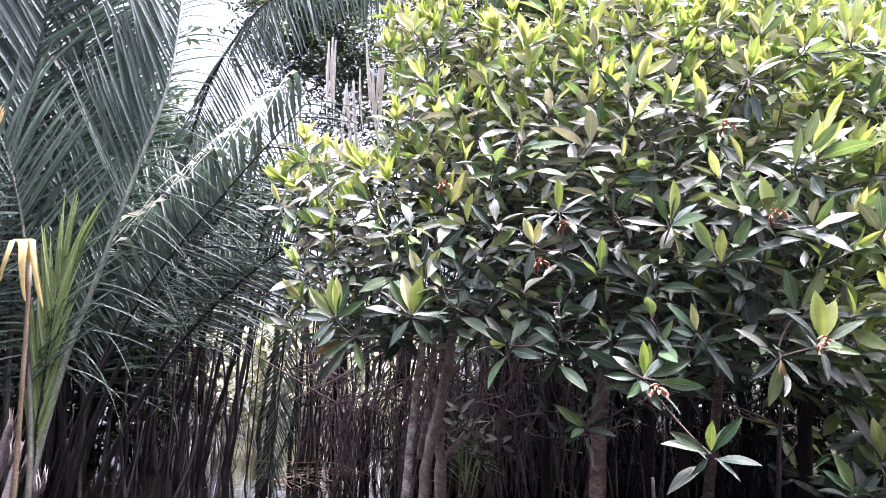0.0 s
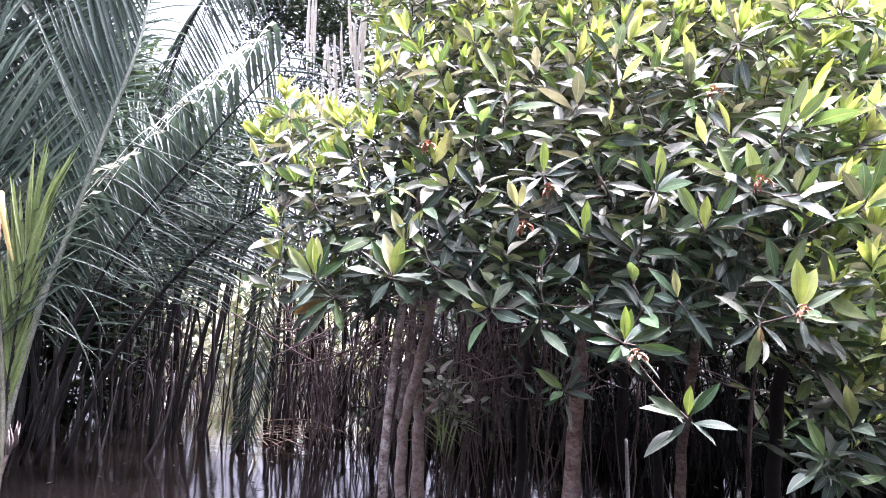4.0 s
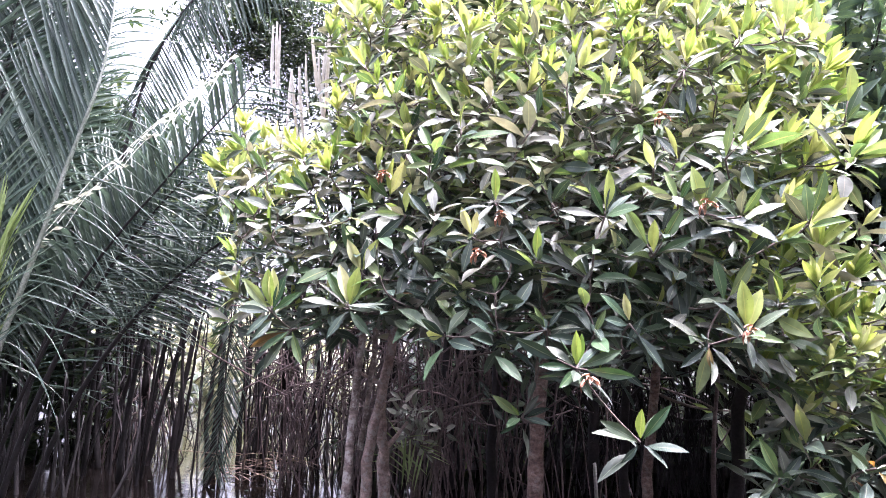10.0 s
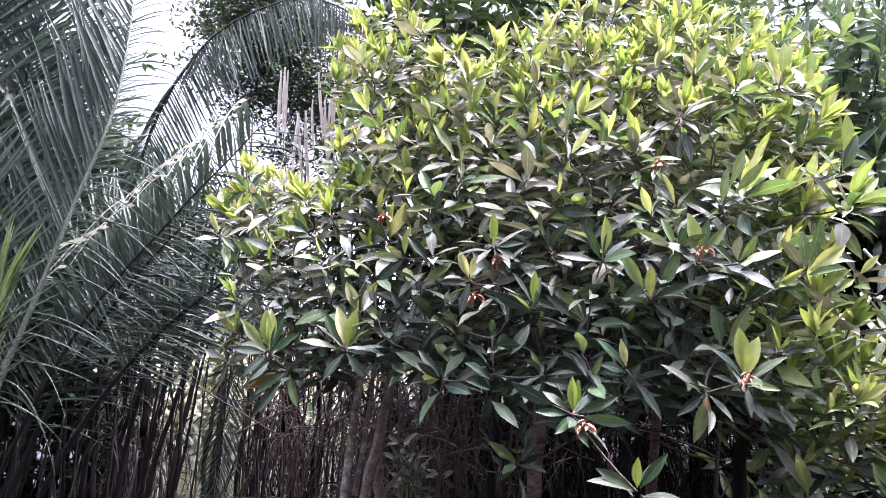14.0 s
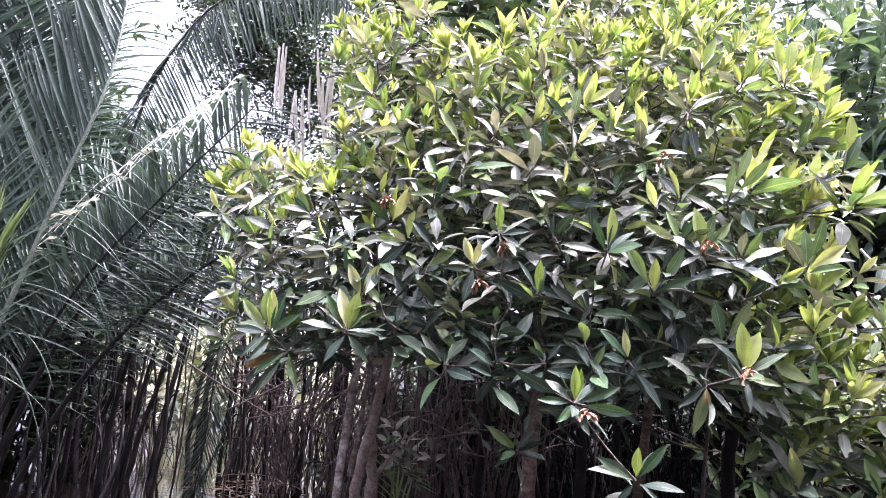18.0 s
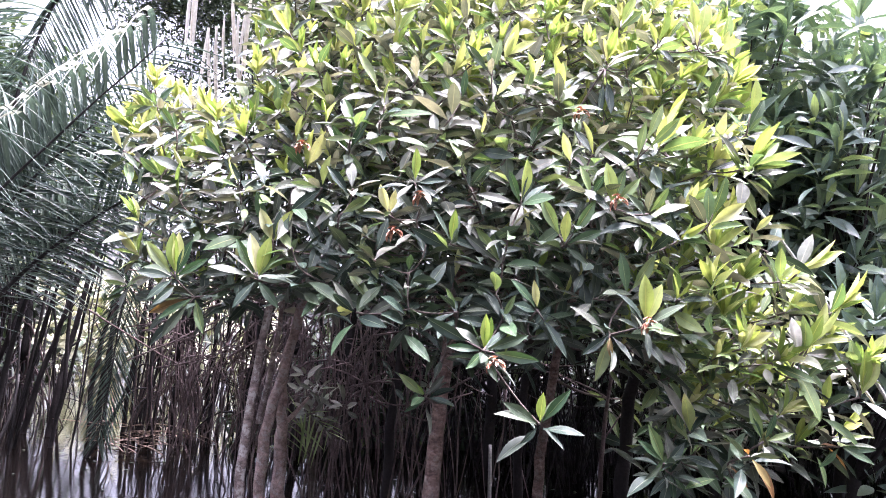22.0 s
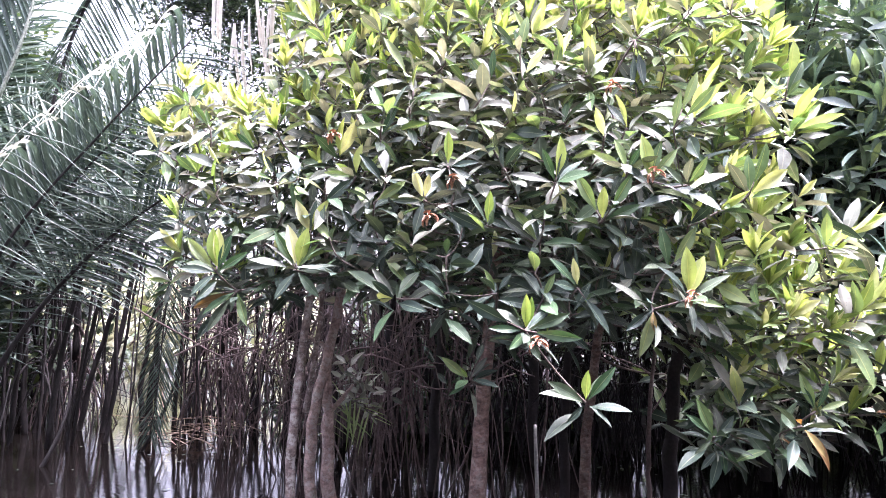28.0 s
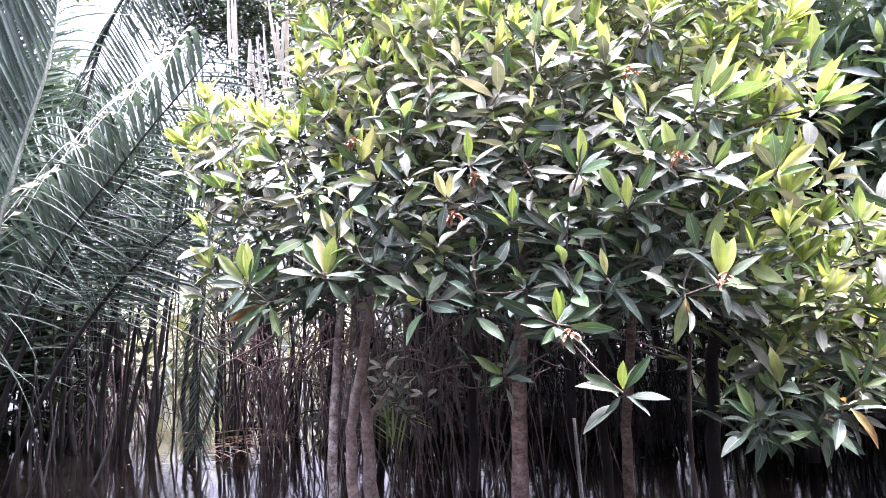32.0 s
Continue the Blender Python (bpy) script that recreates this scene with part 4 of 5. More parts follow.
for x, y in ((-1.45, 5.0), (-0.95, 4.7), (-0.45, 4.5), (0.0, 4.3), (0.45, 4.5), (0.95, 4.6), (1.5, 4.6), (2.2, 4.5), (-0.30, 3.9), (0.05, 3.8), (-0.75, 4.3), (-1.2, 4.8)):
    aerial_tangle(rng, x, y, 38)


def mud_bank():
    """Low wet bank under the thicket, its edge uneven."""
    v, f = [], []
    nx, ny = 70, 24
    for j in range(ny + 1):
        for i in range(nx + 1):
            x = -1.5 + 12.0 * i / nx
            y = 5.35 + 6.5 * (j / ny) ** 1.5
            k = min(1, (y - 5.35) / 0.6) * min(1, (x + 1.5) / 0.5)
            v.append((x, y + 0.3 * noise.noise(Vector((x, 0, 3))), -0.06 + 0.17 * k + 0.05 * k * noise.noise(Vector((x * 2.5, y * 2.5, 0)))))
    for j in range(ny):
        for i in range(nx):
            a = j * (nx + 1) + i
            f.append((a, a + 1, a + nx + 2, a + nx + 1))
    tagged(new("ground", mesh_of("ground", v, f, M["mud"])), "low wet mud bank under the mangroves", "ground", kind="structure")


mud_bank()


def thicket(rng, x0, x1, y0, y1, z0, z1, n, size, label, material="shade_joined"):
    h = Heap()
    for _ in range(n):
        p = Vector((rng.uniform(x0, x1), rng.uniform(y0, y1), z0 + (z1 - z0) * rng.random()))
        if noise.noise(p * 0.9) < -0.28:
            continue
        for _ in range(5):
            d = Vector((rng.gauss(0, 1), rng.gauss(0, 1), rng.gauss(0, 0.6)))
            h.put(SIMPLE_SHAPES[rng.randrange(3)], leaf_pose(p, d, UP, size * rng.uniform(0.7, 1.2)))
    tagged(new("thicket", h.mesh("thicket", M[material])), label, "bushes", kind="stuff")


rng = random.Random(31)
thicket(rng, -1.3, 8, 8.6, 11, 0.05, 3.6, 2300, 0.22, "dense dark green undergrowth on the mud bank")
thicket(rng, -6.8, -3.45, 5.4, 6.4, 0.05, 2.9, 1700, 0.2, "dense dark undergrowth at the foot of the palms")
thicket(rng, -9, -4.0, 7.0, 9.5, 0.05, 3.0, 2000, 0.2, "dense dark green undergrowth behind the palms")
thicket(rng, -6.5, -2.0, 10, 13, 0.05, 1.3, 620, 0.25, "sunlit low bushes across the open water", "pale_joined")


# Tree screen added out of view behind the camera; blocks low sky light.
thicket(rng, -26, 26, -12, -8, 0.05, 10.5, 4600, 0.9, "unseen tree screen added behind the boat to cut low front light")

# Side screens, mostly out of view, added to cut low light from both sides.
thicket(rng, -8.5, -6.2, -1, 8, 0.05, 2.8, 1100, 0.4, "leafy side screen added beside the palms to cut low light")
thicket(rng, 5.6, 8, -1, 7, 0.05, 4.5, 1500, 0.4, "leafy side screen added downstream to cut low light")

# Leaf layers added overhead to keep skylight off the stems below.
thicket(rng, -1.1, 1.7, 4.9, 9, 2.0, 4.4, 1200, 0.22, "leafy roof added to shade the mangrove thicket")
thicket(rng, 1.7, 5, 6.6, 9, 2.0, 4.4, 350, 0.22, "leafy roof added to shade the thicket downstream")
thicket(rng, -4.9, -3.3, 5.2, 9, 1.6, 3.3, 1700, 0.13, "leafy roof added to shade the thicket behind the palms")

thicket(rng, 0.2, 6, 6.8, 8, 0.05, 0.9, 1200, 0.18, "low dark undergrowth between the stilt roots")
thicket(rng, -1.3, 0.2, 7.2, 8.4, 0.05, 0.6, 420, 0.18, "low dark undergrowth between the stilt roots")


# Low leaves added to make the black band of shade at the bank's edge.
thicket(rng, -1.45, 4.5, 5.55, 6.7, 0.03, 0.30, 1300, 0.10, "low leaves added as a dark band along the mud bank")
# Added leaf layer, hidden behind the crown, blocks skylight to the right roots.
thicket(rng, 0.5, 4.6, 4.7, 6.8, 1.25, 2.3, 1100, 0.2, "hidden leafy roof added to darken the hollow downstream")


def side_trunk(name, points, radius, material, label, roots=0):
    t = thing(name, (points[0][0], points[0][1], 0), label, "tree")
    base = Vector((points[0][0], points[0][1], 0))
    ctrl = [Vector(p) for p in points]
    line = []
    for a, b in zip(ctrl, ctrl[1:]):
        line += [a.lerp(b, k / 6) for k in range(6)]
    line = wobbly(line + [ctrl[-1]], rng, 0.3 * radius)
    v, f, uv = bark_tube([p - base for p in line], [radius * (1.1 - 0.4 * i / len(line)) for i in range(len(line))], rng, 10, 0.16)
    part("trunk", mesh_of("trunk", v.tolist(), f, M[material], uv), t)
    for k in (len(line) * 2 // 3,):
        q = line[k] - base
        e = q + Vector((rng.choice((-1, 1)) * rng.uniform(0.05, 0.12), rng.uniform(-0.04, 0.04), rng.uniform(0.04, 0.12)))
        v, f, uv = bark_tube(curve3(q, q.lerp(e, 0.5) + Vector((0, 0, -0.01)), e, 5), [radius * (0.45 - 0.05 * i) for i in range(6)], rng, 7)
        part("branch_stub", mesh_of("branch_stub", v.tolist(), f, M[material], uv), t)
    return t


side_trunk("young_mangrove", [(-0.575, 3.25, -0.1), (-0.585, 3.22, 0.3), (-0.565, 3.2, 0.55), (-0.485, 3.2, 0.9), (-0.44, 3.3, 1.4)], 0.024, "bark_pale", "pale pinkish mangrove trunk leaning beside the slender one")
side_trunk("young_mangrove", [(-0.505, 3.3, -0.1), (-0.525, 3.3, 0.4), (-0.53, 3.26, 0.72)], 0.03, "bark_pale", "thick pale trunk standing in the water")
side_trunk("young_mangrove", [(-0.56, 3.0, 0.55), (-0.52, 3.02, 0.85), (-0.50, 3.05, 1.2)], 0.011, "bark", "thin side stem of the slender mangrove")
# Shade on these two trunks comes from the near-black root colour.
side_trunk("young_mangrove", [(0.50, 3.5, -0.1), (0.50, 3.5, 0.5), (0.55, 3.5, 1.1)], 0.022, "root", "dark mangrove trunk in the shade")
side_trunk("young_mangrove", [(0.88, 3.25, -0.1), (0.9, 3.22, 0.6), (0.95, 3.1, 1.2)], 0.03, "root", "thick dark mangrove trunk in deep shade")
# Stems in the gap: silhouette darkness is in their root colour.
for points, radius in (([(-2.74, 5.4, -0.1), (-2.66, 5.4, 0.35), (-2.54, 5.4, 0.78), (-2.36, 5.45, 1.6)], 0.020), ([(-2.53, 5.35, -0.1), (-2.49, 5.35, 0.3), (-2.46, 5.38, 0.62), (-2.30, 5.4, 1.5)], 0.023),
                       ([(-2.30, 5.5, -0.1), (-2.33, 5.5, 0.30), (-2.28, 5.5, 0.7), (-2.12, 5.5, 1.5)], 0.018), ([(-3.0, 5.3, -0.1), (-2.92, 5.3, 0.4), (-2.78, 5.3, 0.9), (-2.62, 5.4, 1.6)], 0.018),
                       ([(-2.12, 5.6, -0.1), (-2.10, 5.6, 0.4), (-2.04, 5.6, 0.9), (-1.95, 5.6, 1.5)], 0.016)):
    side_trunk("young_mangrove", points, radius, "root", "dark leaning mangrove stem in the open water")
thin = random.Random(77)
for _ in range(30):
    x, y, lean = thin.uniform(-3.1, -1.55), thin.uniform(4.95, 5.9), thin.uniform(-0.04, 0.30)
    side_trunk("young_mangrove", [(x, y, -0.1), (x + 0.25 * lean + thin.uniform(-0.04, 0.04), y, 0.4), (x + 0.6 * lean, y, 0.9), (x + lean, y, thin.uniform(1.3, 1.7))], thin.uniform(0.006, 0.013), "root", "thin silhouette-dark mangrove stem standing in the water")
side_trunk("young_mangrove", [(0.86, 3.4, -0.1), (0.845, 3.4, 0.25), (0.85, 3.4, 0.5), (0.9, 3.4, 1.0)], 0.011, "root_pale", "thin brown stem in deep shade")
side_trunk("young_mangrove", [(-0.1, 4.0, -0.1), (-0.1, 4.0, 0.4), (-0.05, 4.0, 1.1)], 0.028, "root", "thin shaded mangrove trunk")


# ------------------------------------------------------------------ nipa palms
LEAFLET_SHAPES = [leaf_shape(0.034, 0.9, d, 8, 2, 0.7) for d in (0.03, 0.16, 0.32, 0.55, 0.95)]
BROAD_SHAPES = [leaf_shape(0.042, 0.5, d, 8, 2, 0.7) for d in (0.03, 0.2, 0.9)]
LEAFLET_MESHES = [mesh_of("leaflet", s[0].tolist(), s[1], M["palm"], s[2]) for s in LEAFLET_SHAPES]
FRESH_SHAPES = [leaf_shape(0.05, 0.9, d, 7, 2, 0.7) for d in (0.03, 0.06, 0.1, 0.2, 0.3)]
FRESH_MESHES = [mesh_of("leaflet", s[0].tolist(), s[1], M["fresh"], s[2]) for s in FRESH_SHAPES]


def spline(points, n):
    """A smooth line through all the points, cut into n even pieces."""
    p = [Vector(q) for q in points]
    if len(p) == 3:
        return curve3(*p, n)
    p = [p[0] * 2 - p[1]] + p + [p[-1] * 2 - p[-2]]
    fine = []
    for a, b, c, d in zip(p, p[1:], p[2:], p[3:]):
        for k in range(16):
            t = k / 16
            fine.append((b * 2 + (c - a) * t + (a * 2 - b * 5 + c * 4 - d) * t * t + (b * 3 - a - c * 3 + d) * t ** 3) * 0.5)
    fine.append(p[-2])
    far = [0.0]
    for a, b in zip(fine, fine[1:]):
        far.append(far[-1] + (b - a).length)
    out, j = [], 0
    for i in range(n + 1):
        want = far[-1] * i / n
        while j < len(fine) - 2 and far[j + 1] < want:
            j += 1
        out.append(fine[j].lerp(fine[j + 1], min(1, max(0, (want - far[j]) / max(1e-6, far[j + 1] - far[j])))))
    return out


def frond(palm, rng, path, facing, sides, start=0.3, pairs=56, thick=0.016, material="palm_joined", tip=0.45, fresh=False, rib="stalk", spread=5, hang=0.0):
    """A pinnate frond. sides: for each side, angle off the rachis, length, droop index, how many, how much shorter towards the end."""
    line = spline([Vector(p) - palm.location for p in path], 24)
    radii = [thick * (1.15 - i / 24) + 0.002 for i in range(25)]
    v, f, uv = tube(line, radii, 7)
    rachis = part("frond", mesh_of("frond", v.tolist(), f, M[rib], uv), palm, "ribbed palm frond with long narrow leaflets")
    facing = Vector(facing).normalized()
    palm["singles"] = palm.get("singles", 0)
    heap, mine = Heap(), 0
    for k, (angle, length, droop, *many) in enumerate(sides):
        pairs = many[0] if many else pairs
        taper = many[1] if len(many) > 1 else 0.0
        for i in range(pairs):
            s = start + (1 - start) * (i + rng.uniform(-0.2, 0.2)) / pairs
            s = min(0.995, max(start, s))
            j = min(23, int(s * 24))
            p = line[j].lerp(line[j + 1], s * 24 - j)
            t = (line[j + 1] - line[j]).normalized()
            out = t.cross(facing).normalized() * (1 if k == 0 else -1)
            q = (s - start) / (1 - start)
            ang = radians(angle * (1.12 - 0.35 * q) + rng.gauss(0, spread * 0.6))
            d = (t * math.cos(ang) + out * math.sin(ang) + facing * rng.uniform(-0.05, 0.16)).lerp(-UP, hang)
            size = length * (tip + (1 - tip) * math.sin(math.pi * min(1, 0.22 + 0.78 * (1 - q)) ** 1.2) if q > 0.5 else 0.62 + 0.38 * min(1, q * 2.5))
            size *= rng.uniform(0.85, 1.08) * (1 - taper * q)
            if rng.random() < 0.04:
                size *= rng.uniform(0.4, 0.7)
            idx = min(4, max(0, droop + rng.choice((-1, 0, 0, 0, 1))))
            m = leaf_pose(p, d, UP * 0.8 + facing * (0.7 if idx < 3 else -0.1), size, rng.uniform(-0.5, 0.5))
            if mine < 120 and palm["singles"] < 300:
                palm["singles"] += 1
                mine += 1
                part("leaflet", (FRESH_MESHES if fresh else LEAFLET_MESHES)[idx], rachis, "", m)
            else:
                heap.put((FRESH_SHAPES if fresh else LEAFLET_SHAPES)[idx], m)
    if heap.v:
        tagged(part("foliage", heap.mesh("foliage", M[material]), rachis), kind="stuff")
    return rachis


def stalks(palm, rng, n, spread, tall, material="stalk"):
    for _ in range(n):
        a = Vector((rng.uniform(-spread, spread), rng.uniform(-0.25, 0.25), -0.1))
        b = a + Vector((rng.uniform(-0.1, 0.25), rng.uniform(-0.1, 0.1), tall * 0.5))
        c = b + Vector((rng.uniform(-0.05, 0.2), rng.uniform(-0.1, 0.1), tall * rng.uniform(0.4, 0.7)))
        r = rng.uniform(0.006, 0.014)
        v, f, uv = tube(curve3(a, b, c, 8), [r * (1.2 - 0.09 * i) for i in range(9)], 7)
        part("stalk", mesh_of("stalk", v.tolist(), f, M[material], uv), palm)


def bent_tips(palm, rng, path, n):
    """Leaflets standing up from the rib, ends folded over and hanging, coloured pale for sky glint."""
    line = spline([Vector(p) - palm.location for p in path], 60)
    for i in range(n):
        s = 0.40 + 0.595 * (i + rng.uniform(-0.3, 0.3)) / n
        p = line[min(60, max(0, int(60 * s)))]
        q0 = (s - 0.40) / 0.6
        tall = (0.40 - 0.20 * q0) * rng.uniform(0.85, 1.1)
        d = Vector((-0.30 + 0.22 * q0 + rng.uniform(-0.05, 0.05), -0.1, 1)).normalized()
        reach, drop = rng.uniform(0.08, 0.24) * (1.1 - 0.85 * q0), rng.uniform(0.22, 0.38)
        h, rows = Heap(), 12
        v, uv = [], []
        for k in range(rows + 1):
            q = k / rows
            bend = max(0, q - 0.45) / 0.55
            at = p + d * tall * (min(1, q / 0.45) * 0.88 + 0.12 * math.sin(min(1, bend * 3) * math.pi / 2))
            at = at + Vector((-reach * bend ** 0.9, -0.20 * bend, -drop * max(0, bend - 0.12) ** 1.3))
            w = 0.019 * (1 - 0.75 * bend ** 2) * (0.5 + 0.5 * min(1, q * 4))
            side = Vector((0.75, -0.4, 0.55)) if bend > 0.1 else Vector((0.9, -0.3, 0.3))
            v += [at - side * w, at + Vector((0, -0.003, 0.002)), at + side * w]
            uv += [(0, q), (0.5, q), (1, q)]
        f = [(3 * k + j, 3 * k + j + 1, 3 * k + j + 4, 3 * k + j + 3) for k in range(rows) for j in (0, 1)]
        h.add(np.array([tuple(x) for x in v]), f, np.array(uv))
        me = h.mesh("bent_leaflet", M["palm_joined"])
        me.materials.append(M["bent_tip_joined"])
        me.polygons.foreach_set("material_index", [1 if k // 2 > 5 else 0 for k in range(len(me.polygons))])
        part("bent_leaflet", me, palm, "leaflet with pale folded hanging tip" if i == 0 else "")


M["old_rachis"] = bark_material("old_palm_rachis", (0.06, 0.065, 0.045), (0.20, 0.20, 0.15), 0.4, 0.5)
rng = random.Random(11)
FACE = (0.15, -1, 0.1)
palm = thing("nipa_palm", (-2.8, 3.65, 0), "nipa palm with tall arching feather fronds in the water", "palm", "nipa palms")
frond(palm, rng, [(-2.86, 3.72, -0.1), (-2.80, 3.7, 0.26), (-2.65, 3.7, 0.91), (-2.51, 3.7, 1.32), (-2.34, 3.7, 1.86), (-2.19, 3.72, 2.35), (-2.16, 3.76, 2.75), (-2.2, 3.85, 3.3)],
      FACE, [(72, 0.66, 3, 46, 0.45), (40, 0.86, 0, 84)], start=0.27, thick=0.017, rib="rachis")
frond(palm, rng, [(-2.62, 3.45, -0.1), (-2.61, 3.45, 0.32), (-2.66, 3.45, 0.8), (-2.73, 3.45, 1.33), (-2.78, 3.45, 1.58), (-2.89, 3.45, 1.9), (-2.99, 3.45, 2.1)],
      FACE, [(50, 0.72, 0, 46), (78, 0.78, 3, 36)], start=0.38, thick=0.014, tip=0.8, rib="old_rachis")
frond(palm, rng, [(-2.68, 3.5, -0.05), (-2.63, 3.5, 0.56), (-2.59, 3.48, 0.91), (-2.55, 3.46, 1.21), (-2.50, 3.46, 1.40)], FACE, [(13, 0.50, 0, 30), (13, 0.50, 0, 30)], start=0.30, thick=0.013, fresh=True, material="fresh_joined", tip=0.7, spread=2)
for path in (((-3.3, 3.8, 0.0), (-3.35, 3.9, 1.8), (-3.1, 4.0, 3.9)), ((-3.0, 4.0, 0.0), (-3.1, 4.0, 1.8), (-2.95, 4.1, 3.5)), ((-3.6, 3.7, 0.0), (-3.7, 3.7, 1.8), (-4.3, 3.7, 3.2)),
             ((-3.2, 4.0, 0.0), (-3.5, 4.1, 2.0), (-3.3, 4.2, 4.2)), ((-3.6, 4.0, 0.0), (-3.9, 4.1, 2.0), (-3.9, 4.2, 4.3))):
    frond(palm, rng, path, FACE, [(50, 0.95, 1), (40, 1.0, 1)], start=0.3, pairs=66)
stalks(palm, rng, 6, 0.5, 0.7)

palm = thing("nipa_palm", (-2.6, 4.15, 0), "nipa palm with drooping sunlit leaflet tips", "palm", "nipa palms")
BENT = [(-3.0, 4.1, 0.0), (-2.78, 4.05, 0.6), (-2.45, 4.02, 1.22), (-2.2, 4.0, 1.55), (-1.99, 4.0, 1.79), (-1.79, 4.0, 2.02), (-1.60, 4.0, 2.22), (-1.44, 4.0, 2.40)]
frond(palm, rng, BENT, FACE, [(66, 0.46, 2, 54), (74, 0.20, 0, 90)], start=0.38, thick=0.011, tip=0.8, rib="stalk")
bent_tips(palm, rng, BENT, 26)
for path in (((-2.8, 4.2, 0.0), (-2.4, 4.2, 1.2), (-1.3, 4.15, 1.72)), ((-2.9, 4.1, 0.0), (-2.6, 4.1, 1.2), (-1.8, 4.1, 1.95))):
    frond(palm, rng, path, FACE, [(56, 0.55, 1), (54, 0.65, 2)], start=0.48, pairs=56)
stalks(palm, rng, 6, 0.45, 0.6)

palm = thing("nipa_palm", (-2.7, 4.75, 0), "tall dark nipa palm with hanging leaflets against the sky", "palm", "nipa palms")
frond(palm, rng, [(-2.95, 4.95, -0.1), (-2.78, 4.8, 1.2), (-2.65, 4.7, 1.99), (-2.57, 4.7, 2.47), (-2.41, 4.7, 2.93), (-2.11, 4.7, 3.35), (-1.71, 4.7, 3.56), (-1.38, 4.7, 3.60), (-1.05, 4.7, 3.42)],
      FACE, [(70, 0.52, 0, 120), (60, 0.45, 1, 90)], start=0.42, thick=0.015, tip=0.8, rib="stalk", hang=0.62)
frond(palm, rng, ((-2.6, 4.8, 0.0), (-2.5, 4.8, 1.6), (-1.75, 4.7, 2.35)), FACE, [(64, 0.7, 3), (58, 0.6, 3)], start=0.35, pairs=62)
frond(palm, rng, [(-2.5, 4.9, 0.0), (-2.35, 4.85, 0.9), (-2.05, 4.75, 1.55), (-1.86, 4.7, 1.42), (-1.82, 4.7, 1.11), (-1.84, 4.7, 0.8), (-1.86, 4.7, 0.45), (-1.90, 4.7, 0.10)],
      FACE, [(34, 0.28, 0, 80), (36, 0.28, 0, 80)], start=0.52, thick=0.008)
frond(palm, rng, ((-3.5, 4.9, 0.0), (-3.8, 4.9, 1.8), (-3.9, 4.9, 3.6)), FACE, [(52, 0.9, 1), (50, 0.9, 1)], start=0.3, pairs=66)
stalks(palm, rng, 8, 0.7, 0.7)

palm = thing("nipa_palm", (-3.6, 4.6, 0), "shaded nipa palm clump behind the front fronds", "palm", "nipa palms")
for _ in range(8):
    a = Vector((-3.6 + rng.uniform(-0.6, 0.7), 4.6 + rng.uniform(-0.2, 0.6), 0))
    c = a + Vector((rng.uniform(-1.0, 0.6), rng.uniform(-0.3, 0.3), rng.uniform(1.4, 3.4)))
    frond(palm, rng, (a, a.lerp(c, 0.5) + Vector((-0.1, 0, 0.35)), c), FACE, [(52, 0.85, 2), (50, 0.85, 2)], start=0.25, pairs=56)
stalks(palm, rng, 9, 0.8, 0.7)


def strips(name, place, n, draw, label, category, shapes=LEAFLET_SHAPES, material="straw_joined"):
    """Dry narrow leaf strips; draw gives pose and shape index for each."""
    ob = thing(name, place, label, category)
    for i in range(n):
        h = Heap()
        k, m = draw(i)
        h.put(shapes[k], m)
        part("strip", h.mesh("strip", M[material]), ob)
    return ob


rng = random.Random(3)
strips("dry_palm_leaf", (-1.3, 4.5, 2.35), 15, lambda i: (rng.randrange(2), leaf_pose(Vector((-0.20 + 0.03 * i + rng.uniform(-0.02, 0.02), rng.uniform(-0.1, 0.1), rng.uniform(0.2, 0.62))),
       Vector((rng.uniform(-0.06, 0.06), 0, -1)), Vector((rng.uniform(-0.4, 0.4), -1, 0)), rng.uniform(0.36, 0.66))), "bleached dead palm leaflets hanging straight down", "dead leaf", BROAD_SHAPES)
strips("dry_palm_leaf", (-3.36, 3.42, 2.35), 6, lambda i: (rng.randrange(2), leaf_pose(Vector(((-0.02, 0.03, 0.16, 0.2, 0.10, 0.24)[i], rng.uniform(-0.04, 0.04), (0.45, 0.42, 0.30, 0.36, 0.48, 0.22)[i])),
       Vector((rng.uniform(-0.12, 0.12), 0, -1)), Vector((rng.uniform(-0.5, 0.5), -1, 0)), rng.uniform(0.25, 0.5))), "grey withered palm leaflets hanging in a bundle", "dead leaf", BROAD_SHAPES)
strips("dry_palm_leaf", (-2.99, 3.42, 2.08), 3, lambda i: (0, leaf_pose(Vector((0.012 * i, -0.004 * i, 0)), Vector((0.30 + 0.08 * i, -0.1, 1)), Vector((0.3 * i - 0.3, -1, 0.2)), 0.16 - 0.02 * i)),
       "torn yellow tip of a broken palm frond", "dead leaf", [leaf_shape(0.22, 0.4, 0.1, 6, 2, 0.7)], "yellow_joined")
strips("dead_fronds", (-1.85, 5.15, 0.0), 44, lambda i: (rng.randrange(3), leaf_pose(Vector((rng.uniform(-0.25, 0.35), rng.uniform(-0.15, 0.15), 0.01 + 0.003 * i)),
       Vector((rng.uniform(-1, 1), rng.uniform(-0.5, 0.3), rng.uniform(-0.02, 0.10))), UP, rng.uniform(0.2, 0.45))), "heap of dry brown palm fronds lying on the water", "dead leaves", LEAFLET_SHAPES, "brown_joined")
FOLD = ((-0.02, -0.06, 0.20), (0.03, 0.03, 0.26), (0.05, 0.12, 0.33), (0.0, 0.07, 0.30))
folded = thing("dry_palm_leaf", (-2.68, 3.33, 1.47), "broken yellowed palm leaf folded over its stalk", "dead leaf")
